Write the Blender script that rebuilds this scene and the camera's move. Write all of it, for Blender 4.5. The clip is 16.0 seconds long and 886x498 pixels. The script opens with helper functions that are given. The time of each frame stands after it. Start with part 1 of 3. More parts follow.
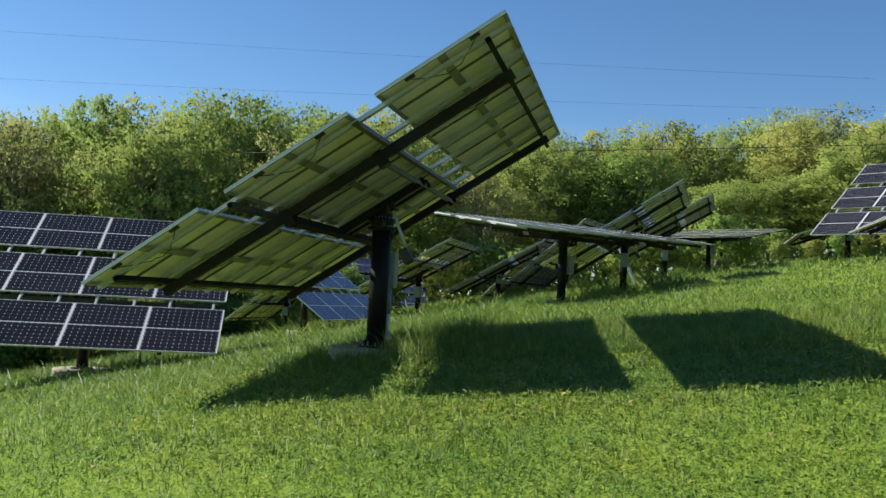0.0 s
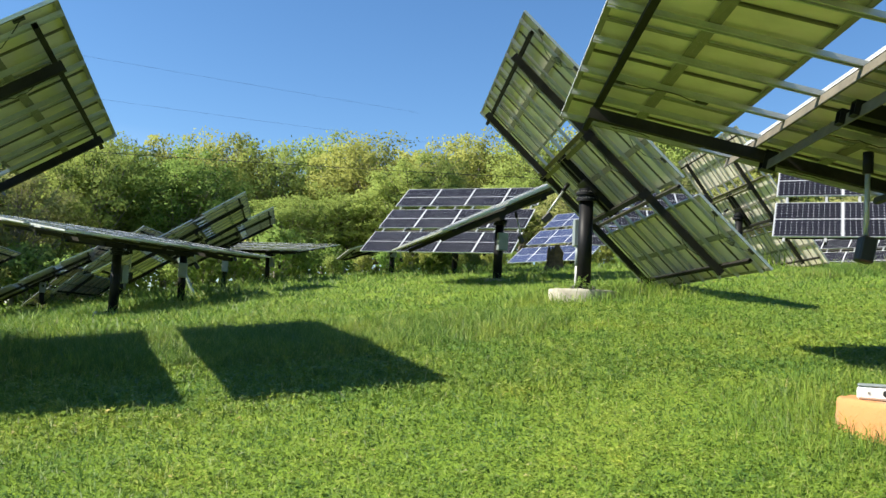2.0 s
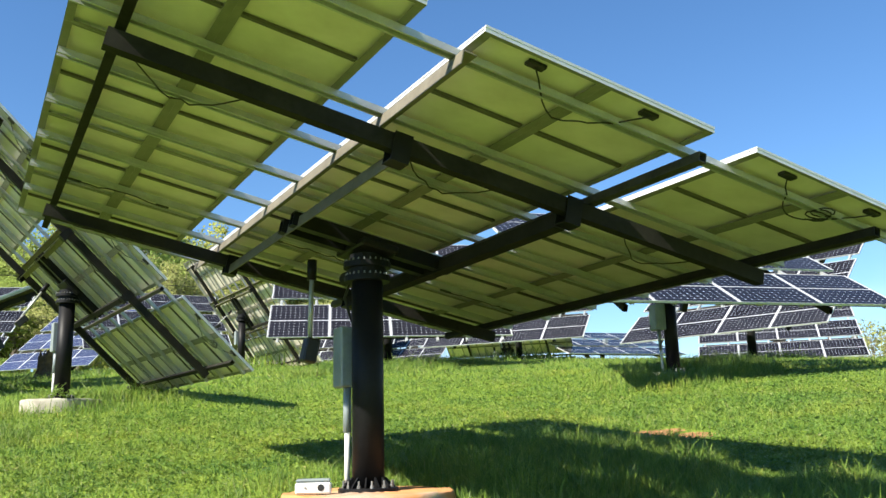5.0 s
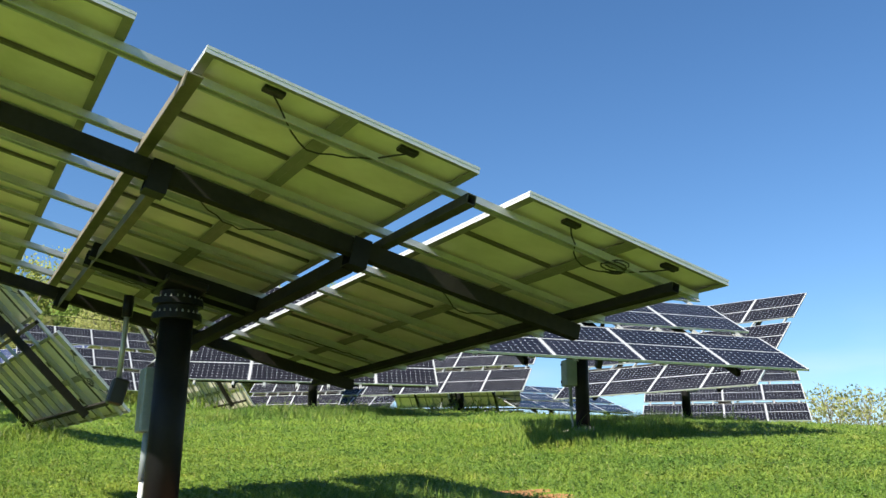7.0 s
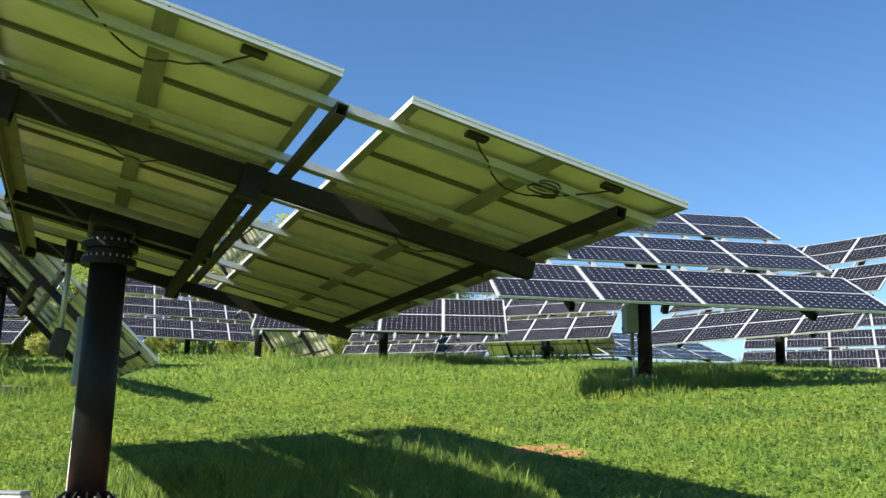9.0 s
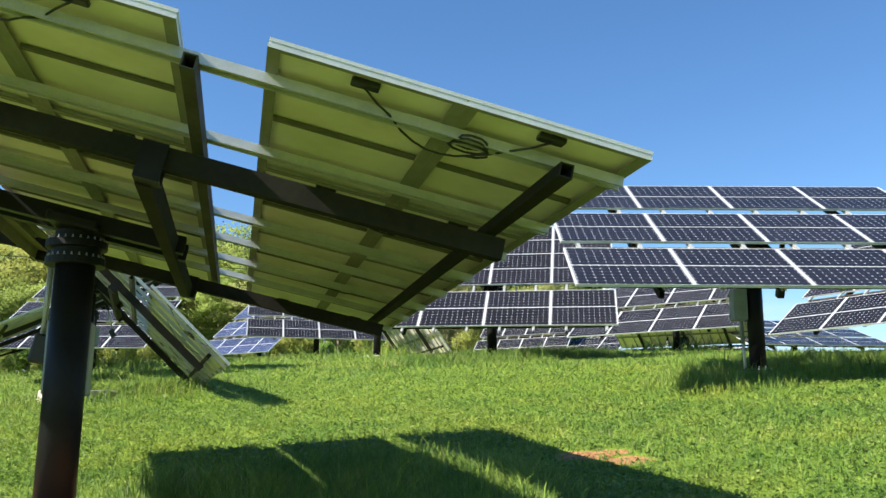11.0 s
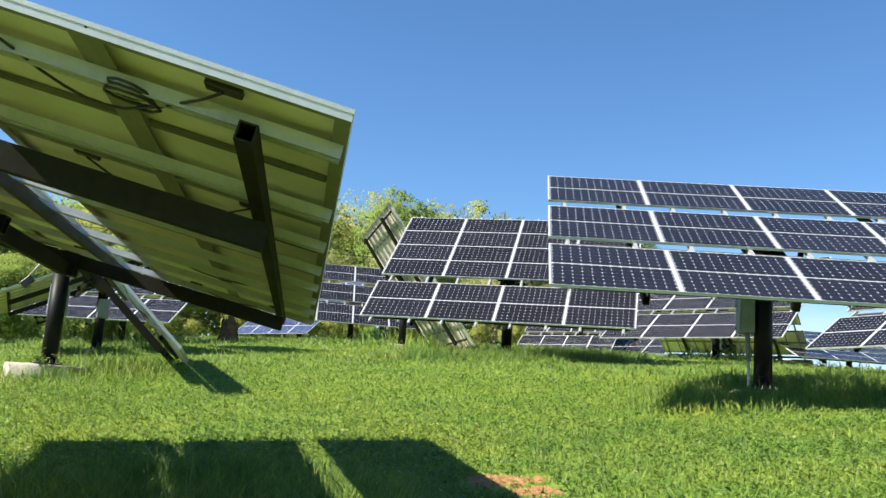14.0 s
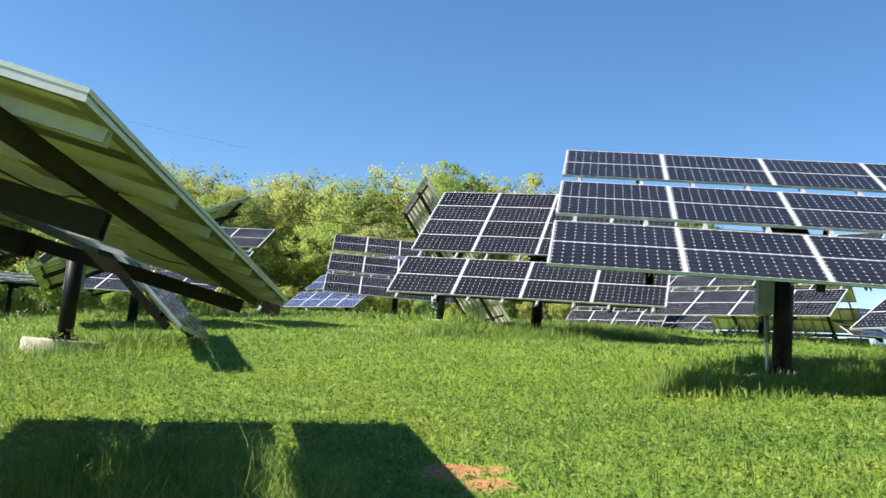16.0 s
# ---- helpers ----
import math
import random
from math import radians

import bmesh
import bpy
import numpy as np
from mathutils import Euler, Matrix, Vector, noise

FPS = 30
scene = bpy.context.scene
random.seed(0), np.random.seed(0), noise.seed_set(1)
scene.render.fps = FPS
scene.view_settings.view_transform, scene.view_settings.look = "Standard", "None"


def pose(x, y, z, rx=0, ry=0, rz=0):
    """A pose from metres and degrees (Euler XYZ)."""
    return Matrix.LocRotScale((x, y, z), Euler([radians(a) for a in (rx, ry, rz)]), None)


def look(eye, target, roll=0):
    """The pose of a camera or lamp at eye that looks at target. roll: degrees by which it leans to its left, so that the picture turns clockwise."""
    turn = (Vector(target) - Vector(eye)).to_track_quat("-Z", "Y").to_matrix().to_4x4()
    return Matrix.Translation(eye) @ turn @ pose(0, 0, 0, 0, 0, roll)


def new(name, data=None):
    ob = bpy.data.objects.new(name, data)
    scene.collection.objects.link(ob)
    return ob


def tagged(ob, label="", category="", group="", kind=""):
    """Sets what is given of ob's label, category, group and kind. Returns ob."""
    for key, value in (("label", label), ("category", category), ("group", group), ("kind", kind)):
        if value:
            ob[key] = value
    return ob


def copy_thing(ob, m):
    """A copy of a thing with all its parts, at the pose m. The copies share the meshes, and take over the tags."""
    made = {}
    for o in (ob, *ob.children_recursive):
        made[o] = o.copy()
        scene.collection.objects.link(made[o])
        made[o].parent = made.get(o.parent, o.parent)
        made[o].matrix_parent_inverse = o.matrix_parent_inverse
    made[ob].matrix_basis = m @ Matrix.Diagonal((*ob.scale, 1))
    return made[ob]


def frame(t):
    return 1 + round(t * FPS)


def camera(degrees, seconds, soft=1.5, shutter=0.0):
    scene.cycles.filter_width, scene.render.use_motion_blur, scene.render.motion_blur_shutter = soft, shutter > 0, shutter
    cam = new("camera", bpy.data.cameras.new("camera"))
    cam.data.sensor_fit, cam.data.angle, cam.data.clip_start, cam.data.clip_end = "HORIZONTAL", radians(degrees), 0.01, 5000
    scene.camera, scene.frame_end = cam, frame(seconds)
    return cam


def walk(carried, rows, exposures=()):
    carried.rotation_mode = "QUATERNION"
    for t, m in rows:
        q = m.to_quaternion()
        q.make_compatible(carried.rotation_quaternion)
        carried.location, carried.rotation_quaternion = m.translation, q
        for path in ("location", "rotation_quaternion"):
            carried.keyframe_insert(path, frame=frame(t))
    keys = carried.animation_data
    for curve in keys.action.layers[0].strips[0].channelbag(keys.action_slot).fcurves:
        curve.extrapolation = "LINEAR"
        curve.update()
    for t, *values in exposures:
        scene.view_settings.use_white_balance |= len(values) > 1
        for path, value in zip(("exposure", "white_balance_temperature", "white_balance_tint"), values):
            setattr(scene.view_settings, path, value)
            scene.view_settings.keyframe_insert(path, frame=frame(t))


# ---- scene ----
# ---- camera and walk ----
cam = camera(52.70, 16.0, soft=1.5)
PATH = [
    (0, 0.000, -0.000, 1.500, 93.12, -3.10, 13.83),
    (0.5, -0.000, 0.003, 1.464, 93.43, -2.70, 11.08),
    (1, 0.042, -0.008, 1.484, 93.85, -2.91, 3.45),
    (1.5, 0.024, 0.005, 1.491, 94.57, -3.23, -5.43),
    (2, 0.055, 0.000, 1.511, 95.31, -2.97, -13.82),
    (2.5, 0.091, -0.075, 1.487, 96.26, -2.41, -22.85),
    (3, 0.140, -0.091, 1.494, 97.29, -1.83, -30.78),
    (3.5, 0.151, -0.111, 1.505, 98.46, -1.36, -37.65),
    (4, 0.188, -0.142, 1.553, 100.40, 0.21, -43.96),
    (6.5, 1.437, -0.653, 1.532, 104.09, 2.54, -42.05),
    (7, 1.756, -0.884, 1.575, 105.34, -0.60, -45.49),
    (7.5, 2.250, -0.982, 1.607, 105.55, -2.89, -46.23),
    (8, 2.620, -1.163, 1.602, 102.11, 0.50, -45.31),
    (8.5, 2.943, -1.145, 1.621, 100.91, -0.51, -42.55),
    (9, 3.268, -1.041, 1.691, 101.97, -0.97, -38.16),
    (11.5, 5.021, -0.841, 1.868, 102.29, -1.58, -26.82),
    (12, 5.345, -0.750, 1.951, 105.47, -3.05, -25.01),
    (12.5, 5.657, -0.793, 1.969, 104.63, -4.53, -23.40),
    (13, 5.909, -0.753, 1.972, 101.15, -6.38, -22.85),
    (13.5, 6.145, -0.636, 2.066, 100.37, -5.88, -25.34),
    (14, 6.376, -0.653, 2.072, 100.65, -4.27, -24.78),
    (14.5, 6.665, -0.650, 2.140, 98.74, -5.52, -24.83),
    (15, 6.896, -0.527, 2.176, 99.20, -6.49, -21.25),
    (15.5, 7.115, -0.601, 2.210, 100.02, -5.82, -20.66),
    (16, 7.267, -0.691, 2.260, 98.60, -5.02, -20.87),
]
walk(cam, [(t, pose(x, y, z, rx, ry, rz)) for t, x, y, z, rx, ry, rz in PATH],
     exposures=[(0.0, 0.68), (1.0, 0.8), (2.0, 1.1), (3.0, 1.2), (4.2, 1.3), (6.5, 1.15), (7.5, 1.0), (9.0, 1.12), (11.5, 1.25), (16.0, 1.22)])

# ---- sky and sun ----
SUN_COMPASS, SUN_HEIGHT = 275.5, 40.6
world = bpy.data.worlds.new("sky")
scene.world = world
world.use_nodes = True
wn = world.node_tree
sky = wn.nodes.new("ShaderNodeTexSky")
sky.sky_type = "NISHITA"
sky.sun_disc = False
sky.sun_elevation, sky.sun_rotation = radians(SUN_HEIGHT), radians(SUN_COMPASS)
sky.altitude, sky.air_density, sky.dust_density, sky.ozone_density = 200, 1.0, 0.05, 5.0
wn.nodes["Background"].inputs["Strength"].default_value = 0.08
deep = wn.nodes.new("ShaderNodeHueSaturation")
deep.inputs["Saturation"].default_value = 1.12
wn.links.new(sky.outputs[0], deep.inputs["Color"])
wisp_at = wn.nodes.new("ShaderNodeTexCoord")
wisp_split = wn.nodes.new("ShaderNodeSeparateXYZ")
wn.links.new(wisp_at.outputs["Generated"], wisp_split.inputs[0])
wisp_low = wn.nodes.new("ShaderNodeMapRange")
for key, val in (("From Min", 0.02), ("From Max", 0.2), ("To Min", 0.8), ("To Max", 0.0)):
    wisp_low.inputs[key].default_value = val
wn.links.new(wisp_split.outputs[2], wisp_low.inputs["Value"])
wisp_map = wn.nodes.new("ShaderNodeMapping")
wisp_map.inputs["Scale"].default_value = (1.0, 1.0, 5.0)
wn.links.new(wisp_at.outputs["Generated"], wisp_map.inputs["Vector"])
wisp_noise = wn.nodes.new("ShaderNodeTexNoise")
wisp_noise.inputs["Scale"].default_value, wisp_noise.inputs["Detail"].default_value = 3.2, 5.0
wn.links.new(wisp_map.outputs[0], wisp_noise.inputs["Vector"])
wisp_band = wn.nodes.new("ShaderNodeMapRange")
for key, val in (("From Min", 0.45), ("From Max", 0.72)):
    wisp_band.inputs[key].default_value = val
wn.links.new(wisp_noise.outputs["Fac"], wisp_band.inputs["Value"])
wisp = wn.nodes.new("ShaderNodeMath")
wisp.operation = "MULTIPLY"
wn.links.new(wisp_low.outputs[0], wisp.inputs[0])
wn.links.new(wisp_band.outputs[0], wisp.inputs[1])
cloud = wn.nodes.new("ShaderNodeMix")
cloud.data_type = "RGBA"
cloud.inputs[7].default_value = (6.3, 6.7, 7.3, 1)
wn.links.new(wisp.outputs[0], cloud.inputs[0])
wn.links.new(deep.outputs[0], cloud.inputs[6])
wn.links.new(cloud.outputs[2], wn.nodes["Background"].inputs["Color"])
sun = new("sun", bpy.data.lights.new("sun", "SUN"))
sun.data.energy, sun.data.angle, sun.data.color = 5.0, radians(0.55), (1.0, 0.94, 0.82)
sc, se = radians(SUN_COMPASS), radians(SUN_HEIGHT)
sun.matrix_world = look((0, 0, 60), (-math.sin(sc) * math.cos(se), -math.cos(sc) * math.cos(se), 60 - math.sin(se)))


# ---- materials ----
class Mat:
    """A node material with short ways to add nodes."""

    def __init__(self, name, rough=0.6, metal=0.0, spec=0.5):
        self.m = bpy.data.materials.new(name)
        self.m.use_nodes = True
        self.t = self.m.node_tree
        self.b = self.t.nodes["Principled BSDF"]
        self.b.inputs["Roughness"].default_value = rough
        self.b.inputs["Metallic"].default_value = metal
        self.b.inputs["Specular IOR Level"].default_value = spec

    def n(self, kind, **values):
        node = self.t.nodes.new("ShaderNode" + kind)
        for key, value in values.items():
            if key == "op":
                node.operation = value
            else:
                node.inputs[key.replace("_", " ")].default_value = value
        return node

    def link(self, a, b):
        self.t.links.new(a, b)

    def coords(self, space="Object"):
        return self.t.nodes.new("ShaderNodeTexCoord").outputs[space]

    def noise(self, scale, detail=4.0, vec=None, rough=0.55):
        node = self.n("TexNoise", Scale=scale, Detail=detail, Roughness=rough)
        if vec:
            self.link(vec, node.inputs["Vector"])
        return node.outputs["Fac"]

    def ramp(self, fac, stops):
        node = self.t.nodes.new("ShaderNodeValToRGB")
        els = node.color_ramp.elements
        while len(els) < len(stops):
            els.new(0.5)
        for el, (pos, col) in zip(els, stops):
            el.position, el.color = pos, (*col, 1)
        self.link(fac, node.inputs["Fac"])
        return node.outputs["Color"]

    def mix(self, fac, a, b, how="MIX"):
        node = self.t.nodes.new("ShaderNodeMix")
        node.data_type, node.blend_type = "RGBA", how
        for sock, val in ((node.inputs[0], fac), (node.inputs[6], a), (node.inputs[7], b)):
            if isinstance(val, (int, float)):
                sock.default_value = val
            elif isinstance(val, tuple):
                sock.default_value = (*val, 1)
            else:
                self.link(val, sock)
        return node.outputs[2]

    def math(self, op, a, b=0.0):
        node = self.n("Math", op=op)
        for sock, val in zip(node.inputs, (a, b)):
            if isinstance(val, (int, float)):
                sock.default_value = val
            else:
                self.link(val, sock)
        return node.outputs[0]

    def color(self, c):
        if isinstance(c, tuple):
            self.b.inputs["Base Color"].default_value = (*c, 1)
        else:
            self.link(c, self.b.inputs["Base Color"])

    def bump(self, height, strength=0.3, distance=0.01):
        node = self.n("Bump", Strength=strength, Distance=distance)
        self.link(height, node.inputs["Height"])
        self.link(node.outputs[0], self.b.inputs["Normal"])

    def upright(self, share):
        """Shade thin blades largely by the lie of the turf that they form."""
        geo = self.t.nodes.new("ShaderNodeNewGeometry")
        a = self.n("VectorMath", op="SCALE")
        self.link(geo.outputs["Normal"], a.inputs[0])
        a.inputs["Scale"].default_value = 1 - share
        b = self.n("VectorMath", op="ADD")
        self.link(a.outputs[0], b.inputs[0])
        b.inputs[1].default_value = (0, 0, share)
        c = self.n("VectorMath", op="NORMALIZE")
        self.link(b.outputs[0], c.inputs[0])
        self.link(c.outputs[0], self.b.inputs["Normal"])

    def random(self):
        return self.t.nodes.new("ShaderNodeObjectInfo").outputs["Random"]


def simple(name, lo, hi, scale, rough=0.6, metal=0.0, bump=0.2, spec=0.5):
    """Two tones mixed by broad stains and fine grain."""
    m = Mat(name, rough, metal, spec)
    v = m.coords()
    f = m.math("ADD", m.math("MULTIPLY", m.noise(scale, 5, v), 0.7), m.math("MULTIPLY", m.noise(scale * 9, 3, v), 0.3))
    m.color(m.ramp(f, [(0.3, lo), (0.7, hi)]))
    m.bump(m.noise(scale * 14, 4, v), bump, 0.004)
    return m.m


BLACK_STEEL = simple("black painted steel", (0.005, 0.005, 0.006), (0.013, 0.013, 0.014), 3, 0.5, 0, 0.2, 0.18)
BEAM_STEEL = simple("dark steel tube", (0.014, 0.0135, 0.012), (0.034, 0.032, 0.028), 2.5, 0.7, 0, 0.2, 0.06)
# A lighter grey than the other tubes, for the gap tube only.
GREY_STEEL = simple("grey steel tube", (0.03, 0.029, 0.025), (0.085, 0.08, 0.068), 3, 0.65, 0.1, 0.2, 0.15)
GALV = simple("galvanised steel", (0.36, 0.37, 0.36), (0.52, 0.53, 0.52), 6, 0.45, 0.4)
WEATHERED = simple("weathered steel angle", (0.1, 0.088, 0.065), (0.2, 0.178, 0.135), 4, 0.65, 0.1)
ALU = simple("anodised aluminium frame", (0.46, 0.47, 0.47), (0.62, 0.63, 0.62), 5, 0.45, 0.2)
PLASTIC_BLACK = simple("black plastic", (0.01, 0.01, 0.01), (0.02, 0.02, 0.02), 8, 0.5)
GREY_BOX = simple("grey enamelled box", (0.17, 0.2, 0.21), (0.27, 0.31, 0.32), 4, 0.4)
WHITE_PLASTIC = simple("off-white plastic", (0.55, 0.56, 0.54), (0.75, 0.76, 0.74), 6, 0.45)
# Frame metal seen from below: the underside's shade is put into this colour.
BACK_FLANGE = simple("shaded frame flange", (0.15, 0.145, 0.115), (0.24, 0.23, 0.185), 5, 0.7)
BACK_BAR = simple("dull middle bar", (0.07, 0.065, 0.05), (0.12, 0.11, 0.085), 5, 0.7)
BOLT = simple("dull zinc bolt", (0.2, 0.2, 0.19), (0.36, 0.35, 0.33), 20, 0.45, 0.6)


def concrete():
    m = Mat("weathered concrete", 0.9)
    v = m.coords()
    base = m.ramp(m.noise(5, 6, v), [(0.3, (0.3, 0.27, 0.22)), (0.7, (0.52, 0.48, 0.4))])
    clay = m.ramp(m.noise(1.3, 3, v), [(0.3, (0, 0, 0)), (0.52, (1, 1, 1))])
    m.color(m.mix(clay, base, (0.5, 0.23, 0.085)))
    m.bump(m.noise(40, 5, v), 0.5, 0.01)
    return m.m


def pale_concrete():
    m = Mat("pale concrete", 0.9)
    v = m.coords()
    m.color(m.ramp(m.noise(4, 6, v), [(0.3, (0.24, 0.22, 0.17)), (0.7, (0.46, 0.43, 0.35))]))
    m.bump(m.noise(40, 5, v), 0.5, 0.01)
    return m.m


CONCRETE, PALE_CONCRETE = concrete(), pale_concrete()

MOD_L, MOD_W = 1.653, 0.8096          # one solar module
PITCH_U, PITCH_V, GAP = 1.655, 0.81, 0.35


def cells(name, cell, gap_col):
    """Dark silicon cells with clipped corners on a white sheet under glass: 12 by 6."""
    m = Mat(name, 0.16, 0.0, 0.1)
    sep = m.t.nodes.new("ShaderNodeSeparateXYZ")
    m.link(m.coords(), sep.inputs[0])
    pu, pv = 1.56 / 12, 0.768 / 6
    fu = m.math("ABSOLUTE", m.math("SUBTRACT", m.math("FRACT", m.math("ADD", m.math("DIVIDE", sep.outputs[0], pu), 20.0)), 0.5))
    fv = m.math("ABSOLUTE", m.math("SUBTRACT", m.math("FRACT", m.math("ADD", m.math("DIVIDE", sep.outputs[1], pv), 20.0)), 0.5))
    corner = m.math("GREATER_THAN", m.math("ADD", fu, fv), 0.866)
    line = m.math("GREATER_THAN", m.math("MAXIMUM", fu, fv), 0.49)
    outer = m.math("MAXIMUM", m.math("GREATER_THAN", m.math("ABSOLUTE", sep.outputs[0]), 0.784),
                   m.math("GREATER_THAN", m.math("ABSOLUTE", sep.outputs[1]), 0.387))
    white = m.math("MAXIMUM", m.math("MAXIMUM", m.math("MULTIPLY", corner, 0.9), m.math("MULTIPLY", line, 0.22)), m.math("MULTIPLY", outer, 0.4))
    shade = m.noise(2.5, 3, m.coords())
    dark = m.mix(m.random(), cell, tuple(c * 1.5 for c in cell))
    dust = m.mix(m.math("MULTIPLY", shade, 0.035), dark, (0.3, 0.29, 0.27))
    m.color(m.mix(white, dust, gap_col))
    m.link(m.ramp(shade, [(0.3, (0.1, 0.1, 0.1)), (0.8, (0.24, 0.24, 0.24))]), m.b.inputs["Roughness"])
    return m.m


CELLS = cells("monocrystalline cells under glass", (0.008, 0.008, 0.0125), (0.4, 0.41, 0.44))
CELLS_BLUE = cells("blue cells under glass", (0.025, 0.035, 0.08), (0.4, 0.42, 0.47))


def backsheet():
    m = Mat("white backsheet", 0.5, 0.0, 0.4)
    v = m.coords()
    f = m.noise(3.0, 5, v)
    base = m.ramp(f, [(0.3, (0.6, 0.545, 0.47)), (0.7, (0.76, 0.7, 0.63))])
    spots = m.ramp(m.noise(26, 3, v), [(0.62, (0, 0, 0)), (0.72, (1, 1, 1))])
    m.color(m.mix(m.math("MULTIPLY", spots, 0.18), base, (0.7, 0.7, 0.64)))
    m.bump(m.noise(9, 3, v), 0.15, 0.004)
    return m.m


BACK = backsheet()


# ---- mesh helpers ----
def box(bm, cx, cy, cz, sx, sy, sz, mat=0, bevel=0.0, turn=None):
    got = bmesh.ops.create_cube(bm, size=1.0)["verts"]
    m = Matrix.Translation((cx, cy, cz)) @ (turn or Matrix()) @ Matrix.Diagonal((sx, sy, sz, 1))
    bmesh.ops.transform(bm, matrix=m, verts=got)
    faces = {f for v in got for f in v.link_faces}
    for f in faces:
        f.material_index = mat
    if bevel:
        edges = list({e for v in got for e in v.link_edges})
        bmesh.ops.bevel(bm, geom=edges, offset=bevel, segments=1, affect="EDGES")
    return faces


def rod(bm, a, b, r, seg=10, mat=0, r2=None):
    a, b = Vector(a), Vector(b)
    m = Matrix.Translation((a + b) / 2) @ (b - a).to_track_quat("Z", "Y").to_matrix().to_4x4()
    got = bmesh.ops.create_cone(bm, cap_ends=True, segments=seg, radius1=r, radius2=r if r2 is None else r2,
                                depth=(b - a).length, matrix=m)["verts"]
    for f in {f for v in got for f in v.link_faces}:
        f.material_index = mat
        f.smooth = len(f.verts) == 4 and seg > 6
    return got


def mesh_of(name, bm, *mats):
    me = bpy.data.meshes.new(name)
    bm.to_mesh(me)
    bm.free()
    for m in mats:
        me.materials.append(m)
    return me


def put(name, me, parent, m=None, label=""):
    ob = new(name, me)
    ob.parent = parent
    if m is not None:
        ob.matrix_local = m
    return tagged(ob, label)


def part(name, bm, material, parent, label=""):
    return put(name, mesh_of(name, bm, material), parent, None, label)


def tube_curve(name, points, r, material, parent=None):
    """A cable through points, as a mesh tube."""
    bm = bmesh.new()
    ring = []
    pts = [Vector(p) for p in points]
    for i, p in enumerate(pts):
        d = (pts[min(i + 1, len(pts) - 1)] - pts[max(i - 1, 0)]).normalized()
        q = d.to_track_quat("Z", "Y")
        ring.append([bm.verts.new(p + q @ Vector((r * math.cos(k * math.tau / 5), r * math.sin(k * math.tau / 5), 0))) for k in range(5)])
    for a, b in zip(ring, ring[1:]):
        for k in range(5):
            f = bm.faces.new((a[k], a[(k + 1) % 5], b[(k + 1) % 5], b[k]))
            f.smooth = True
    me = mesh_of(name, bm, material)
    ob = new(name, me)
    ob.parent = parent
    return ob


# ---- ground ----
def height(x, y):
    """The hillside: it climbs towards the crest and falls away behind it. Takes numbers or arrays."""
    cx, cy = 8.0, 18.0
    dx, dy = x - cx, y - cy
    r = np.hypot(dx, dy) + 1e-9
    k = np.where(r < 45, 1.0, (45 + 25 * (1 - np.exp(-np.maximum(r - 45, 0) / 25))) / r)
    px, py = cx + dx * k, cy + dy * k
    z = 0.0931 + 0.14755 * px + 0.08712 * py - 0.00187 * px * px + 0.00011 * px * py - 0.00039 * py * py
    z = z - 0.38 * np.exp(-((x - 5) ** 2 + (y - 3.5) ** 2) / 36) + 0.14 * np.exp(-((x + 4) ** 2 + (y - 12) ** 2) / 20)
    z = z - 0.5 * np.exp(-((x + 11) ** 2 + (y - 40) ** 2) / 200) - 0.2 * np.exp(-((x - 11.5) ** 2 + (y - 8.5) ** 2) / 24)
    return z + 0.025 * np.sin(0.9 * x + 1.3 * np.sin(0.5 * y)) * np.sin(0.8 * y + 0.7)


def ground_material():
    m = Mat("grass turf", 0.95, 0.0, 0.05)
    v = m.coords()
    broad = m.noise(0.35, 4, v)
    fine = m.noise(9, 5, v)
    col = m.ramp(m.math("ADD", m.math("MULTIPLY", broad, 0.5), m.math("MULTIPLY", fine, 0.5)),
                 [(0.32, (0.1, 0.17, 0.022)), (0.5, (0.17, 0.26, 0.034)), (0.68, (0.25, 0.31, 0.055))])
    worn = None
    for px, py, r in ((9.97, 6.02, 0.25), (10.03, 5.46, 0.19), (10.25, 5.9, 0.13)):
        flat = m.n("VectorMath", op="MULTIPLY")
        m.link(v, flat.inputs[0])
        flat.inputs[1].default_value = (1, 0.8, 0)
        far = m.n("VectorMath", op="DISTANCE")
        m.link(flat.outputs[0], far.inputs[0])
        far.inputs[1].default_value = (px, py * 0.8, 0)
        one = m.math("LESS_THAN", m.math("ADD", far.outputs["Value"], m.math("MULTIPLY", m.math("SUBTRACT", fine, 0.5), 0.25)), r)
        worn = one if worn is None else m.math("MAXIMUM", worn, one)
    soil = m.ramp(m.noise(14, 4, v), [(0.3, (0.3, 0.14, 0.06)), (0.7, (0.46, 0.25, 0.12))])
    m.color(m.mix(worn, col, soil))
    m.bump(m.math("ADD", m.noise(30, 4, v), fine), 0.8, 0.05)
    return m.m


def spaced(lo, hi, near_lo, near_hi, step):
    out = list(np.arange(near_lo, near_hi + 1e-6, step))
    s, x = step, near_hi
    while x < hi:
        s *= 1.35
        x += s
        out.append(min(x, hi))
    s, x = step, near_lo
    while x > lo:
        s *= 1.35
        x -= s
        out.insert(0, max(x, lo))
    return out


